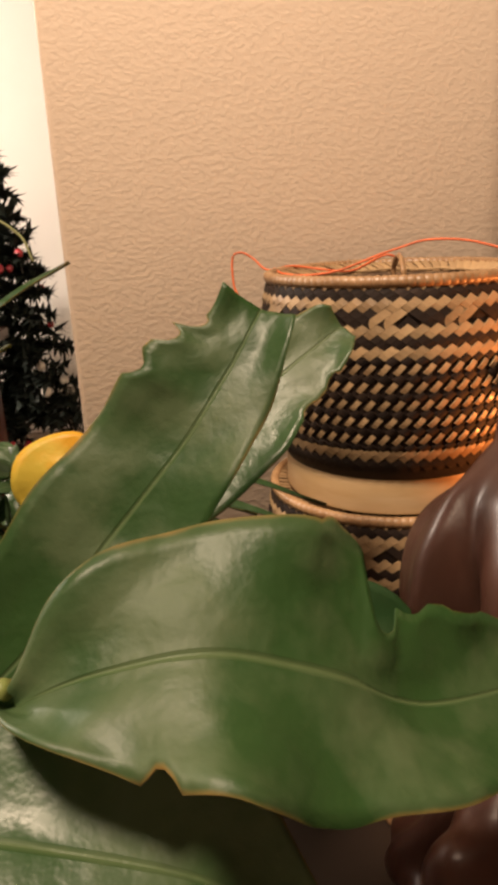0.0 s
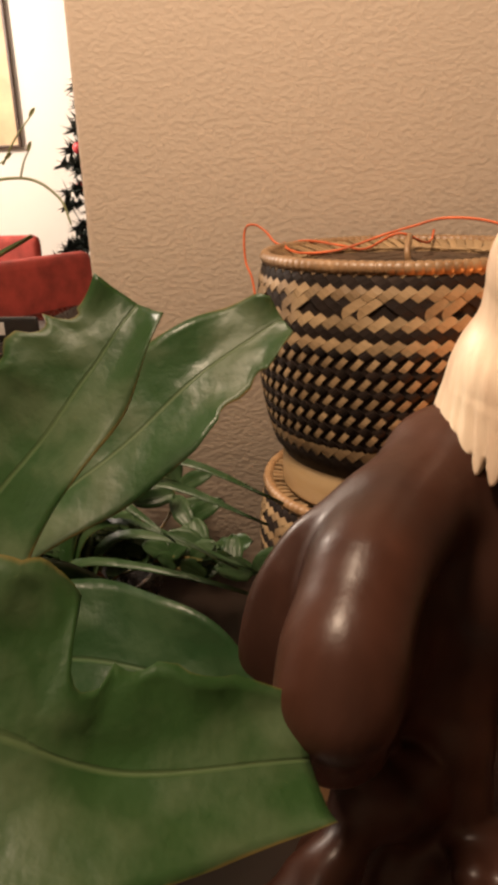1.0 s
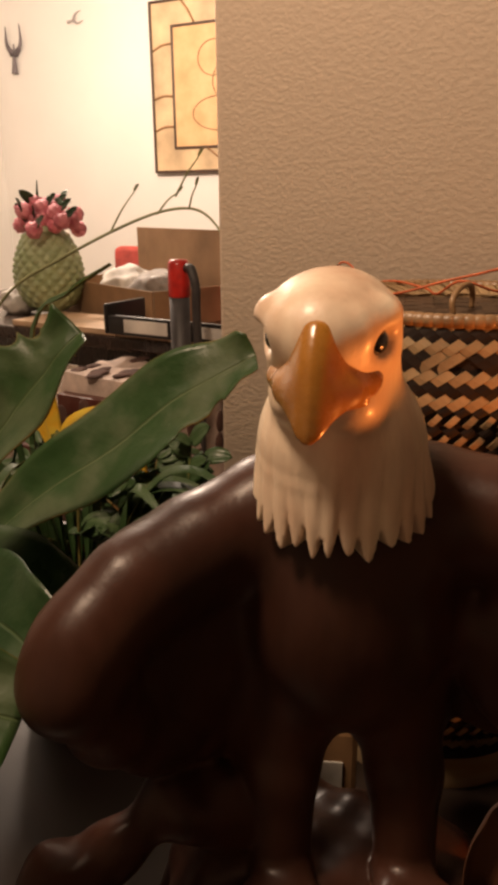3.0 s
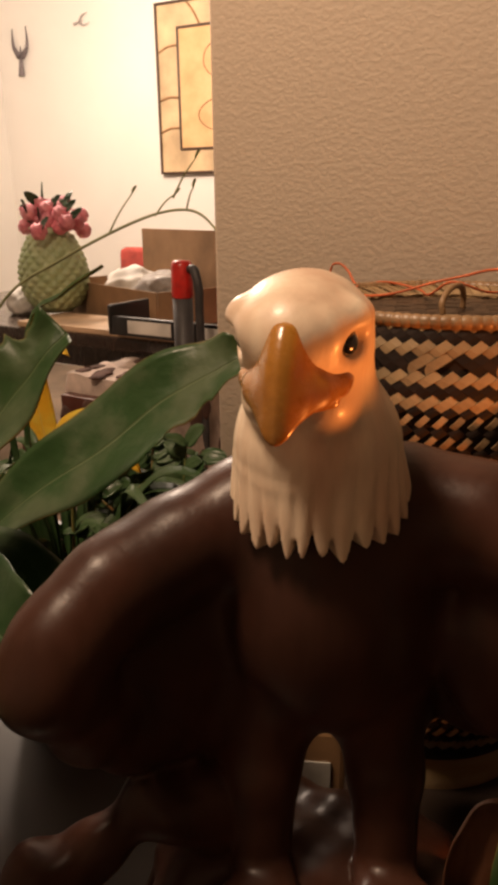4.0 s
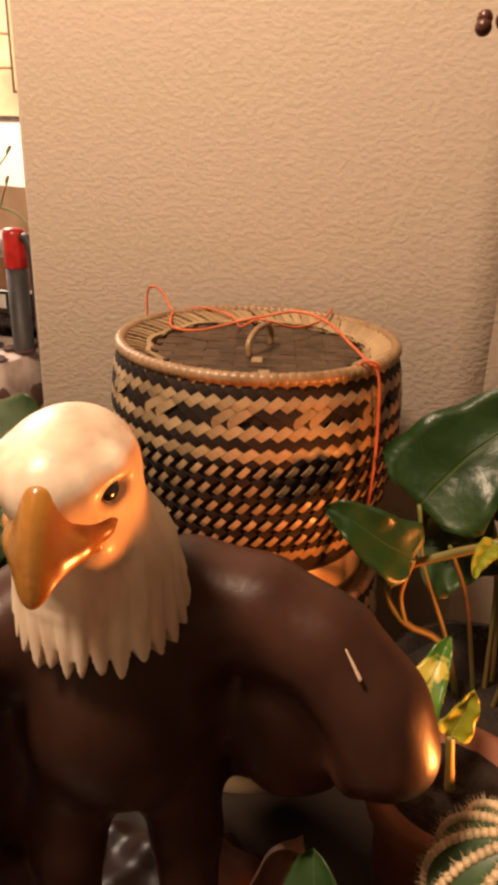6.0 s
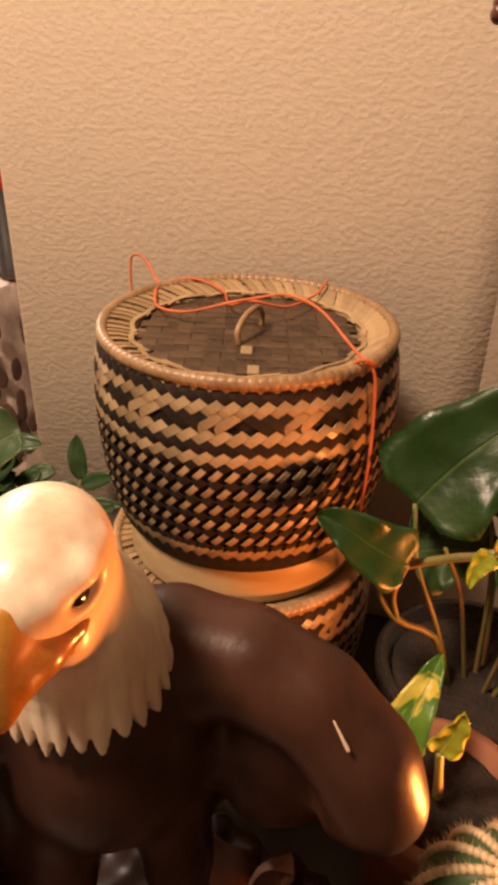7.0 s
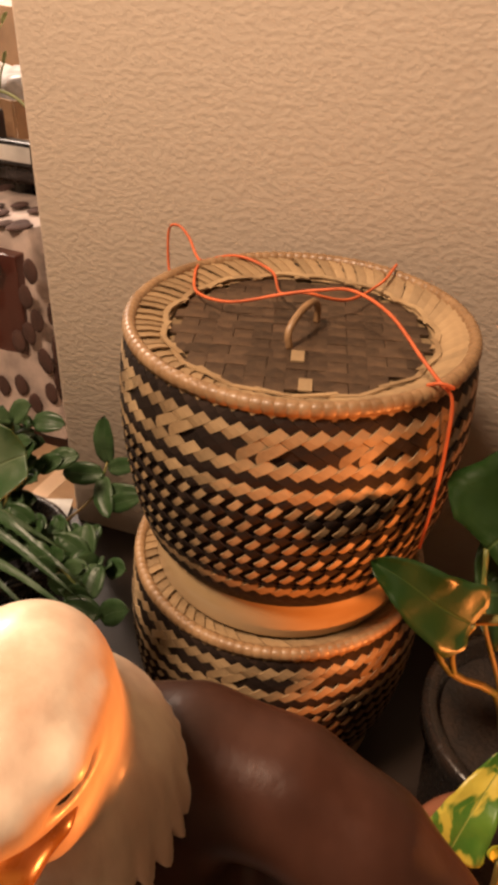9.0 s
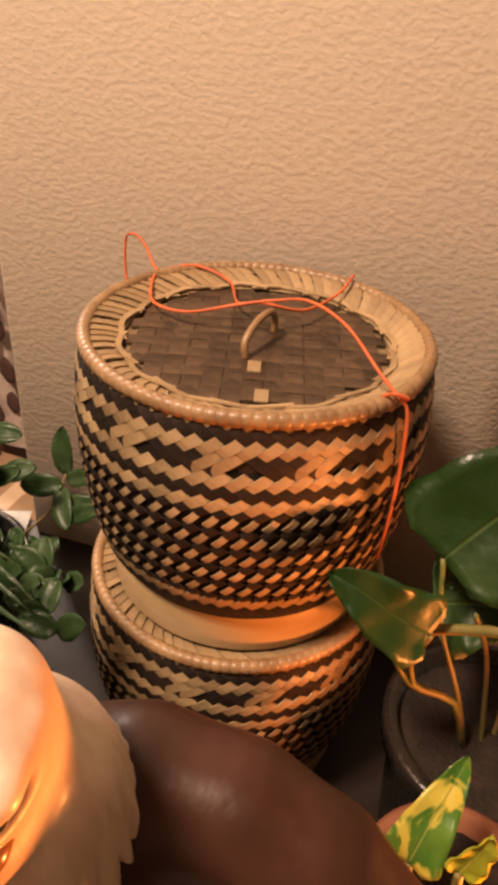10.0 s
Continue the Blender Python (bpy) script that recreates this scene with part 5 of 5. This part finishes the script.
# framed picture
pic = thing("framed_picture", "square picture in a pale bamboo-look frame on the wall", "picture", (-2.255, 3.387, 1.696), 4.2)
pic.scale = (1.04, 1.0, 1.035)
part("backing", box(bmesh.new(), (-0.5, -0.020, -0.445), (0.5, 0.0, 0.445), 0.003), ART_BORDER, pic, smooth=False)
for lo, hi in (((-0.508, -0.032, -0.450), (-0.495, 0.0, 0.450)), ((0.495, -0.032, -0.450), (0.508, 0.0, 0.450)), ((-0.495, -0.032, 0.437), (0.495, 0.0, 0.450)), ((-0.495, -0.032, -0.450), (0.495, 0.0, -0.437))):
    block("frame_bar", lo, hi, FRAME, pic)
for lo, hi in (((-0.370, -0.028, -0.322), (-0.356, -0.018, 0.322)), ((0.356, -0.028, -0.322), (0.370, -0.018, 0.322)), ((-0.356, -0.028, 0.308), (0.356, -0.018, 0.322)), ((-0.356, -0.028, -0.322), (0.356, -0.018, -0.308))):
    block("inner_bar", lo, hi, FRAME, pic)
part("art", box(bmesh.new(), (-0.356, -0.022, -0.308), (0.356, -0.0195, 0.308)), ART, pic, "yellow drawing of plain rounded shapes", smooth=False)
for cx, cz, rx, rz in ((-0.10, 0.14, 0.10, 0.09), (0.04, 0.02, 0.15, 0.12), (-0.06, -0.14, 0.18, 0.09)):
    part("line", tube(bmesh.new(), [(cx + rx * math.cos(a), -0.0225, cz + rz * math.sin(a)) for a in np.linspace(0, 5.4, 9)], 0.0035, 40, 5), ART_INK, pic)
for x0, z0, x1, z1 in ((-0.495, 0.20, -0.37, 0.23), (-0.495, -0.05, -0.37, -0.04), (-0.495, -0.22, -0.37, -0.20), (-0.30, 0.437, -0.22, 0.322), (0.05, 0.437, 0.12, 0.322), (-0.15, -0.322, -0.02, -0.437), (0.20, -0.322, 0.28, -0.437)):
    part("joint", tube(bmesh.new(), [(x0, -0.0215, z0), ((x0 + x1) / 2, -0.0215, (z0 + z1) / 2 + 0.01), (x1, -0.0215, z1)], 0.006, 8, 5), ART_INK, pic)


def wall_bird(at, size, turn, colour):
    """A plain swallow-shaped wall ornament."""
    bm = bmesh.new()
    for line, w in (([(0, 0, -0.09), (0, 0, -0.02), (0, 0, 0.05)], 0.05), ([(-0.01, 0, 0.0), (-0.05, 0, 0.05), (-0.055, 0, 0.13)], 0.045), ([(0.01, 0, 0.0), (0.05, 0, 0.05), (0.045, 0, 0.14)], 0.045)):
        tube(bm, line, w * 0.35, 12, 8, 0.15)
    ob = part("bird_ornament", bm, material("grey_ornament", colour, 0.5, 0.2))
    ob.matrix_world = pose(*at, 0, turn, 0) @ Matrix.Diagonal((size, size, size, 1))
    return tagged(ob, "small grey swallow-shaped wall ornament", "ornament", "wall birds")


wall_bird((-3.84, 3.257, 1.98), 1.25, 4, (0.20, 0.17, 0.18))
wall_bird((-3.34, 3.295, 2.13), 0.55, 80, (0.5, 0.45, 0.44))

# decorated dark fir tree
tree = thing("christmas_tree", "dark narrow christmas tree with red and white baubles", "tree", (-1.10, 2.92, FLOOR))
tree.scale = (1, 1, 1.06)
part("trunk", tube(bmesh.new(), [(0, 0, 0), (0.005, 0, 0.8), (0, 0, 1.72)], 0.025, 12, 8, 0.2), PINE_WOOD, tree)
part("stand", lathe(bmesh.new(), [(0.0, 0.0), (0.20, 0.0), (0.20, 0.02), (0.04, 0.10), (0.0, 0.10)], 24), PINE_WOOD, tree)
rnd = random.Random(21)
bm = bmesh.new()
tips = []
for layer in range(19):
    z = 0.22 + layer * 0.082
    reach = 0.50 * (1 - (z - 0.15) / 1.66) ** 0.9
    for k in range(max(8, int(26 * (1 - layer / 24)))):
        a = rnd.uniform(0, 6.28)
        r = reach * rnd.uniform(0.6, 1.08)
        tip = Vector((r * math.cos(a), r * math.sin(a), z - 0.10 * r + rnd.uniform(-0.02, 0.02)))
        tips.append(tip)
        root = Vector((0, 0, z + 0.03))
        for m in range(9):
            p = root.lerp(tip, 0.2 + 0.8 * (m + rnd.random()) / 9)
            for s in range(8):
                d = Vector((rnd.uniform(-1, 1), rnd.uniform(-1, 1), rnd.uniform(-0.5, 0.7))).normalized() + (tip - root).normalized() * 0.6
                n = d.normalized() * rnd.uniform(0.045, 0.080)
                w = n.cross(Vector((0.2, 0.3, 1))).normalized() * 0.016
                bm.faces.new([bm.verts.new(q) for q in (p - w, p + w, p + n)])
tagged(part("crown", bm, PINE, tree, smooth=False), "dark needle branches")
for k, tip in enumerate(rnd.sample(tips, 40)):
    b = bmesh.new()
    bmesh.ops.create_uvsphere(b, u_segments=12, v_segments=8, radius=rnd.uniform(0.016, 0.028), matrix=Matrix.Translation(tip * 0.97 - Vector((0, 0, 0.03))))
    part("bauble", b, BAUBLE if k % 2 else SILVER, tree)

# hanging berry cluster near the corner of the wall
berries = thing("berry_cluster", "cluster of dark red berries hanging on a thread", "ornament", (0.1365, -0.10, 1.162))
rnd = random.Random(2)
for k in range(9):
    b = bmesh.new()
    bmesh.ops.create_uvsphere(b, u_segments=14, v_segments=10, radius=rnd.uniform(0.0032, 0.0042), matrix=Matrix.Translation((rnd.uniform(-0.008, 0.008), rnd.uniform(-0.005, 0.005), rnd.uniform(-0.009, 0.010))))
    part("berry", b, MAHOGANY, berries)
part("thread", tube(bmesh.new(), [(0, 0, 0.0), (0.004, 0.01, 0.20), (0.006, 0.06, 0.6), (0.006, 0.06, 1.348)], 0.0006, 12, 5), BARK, berries)
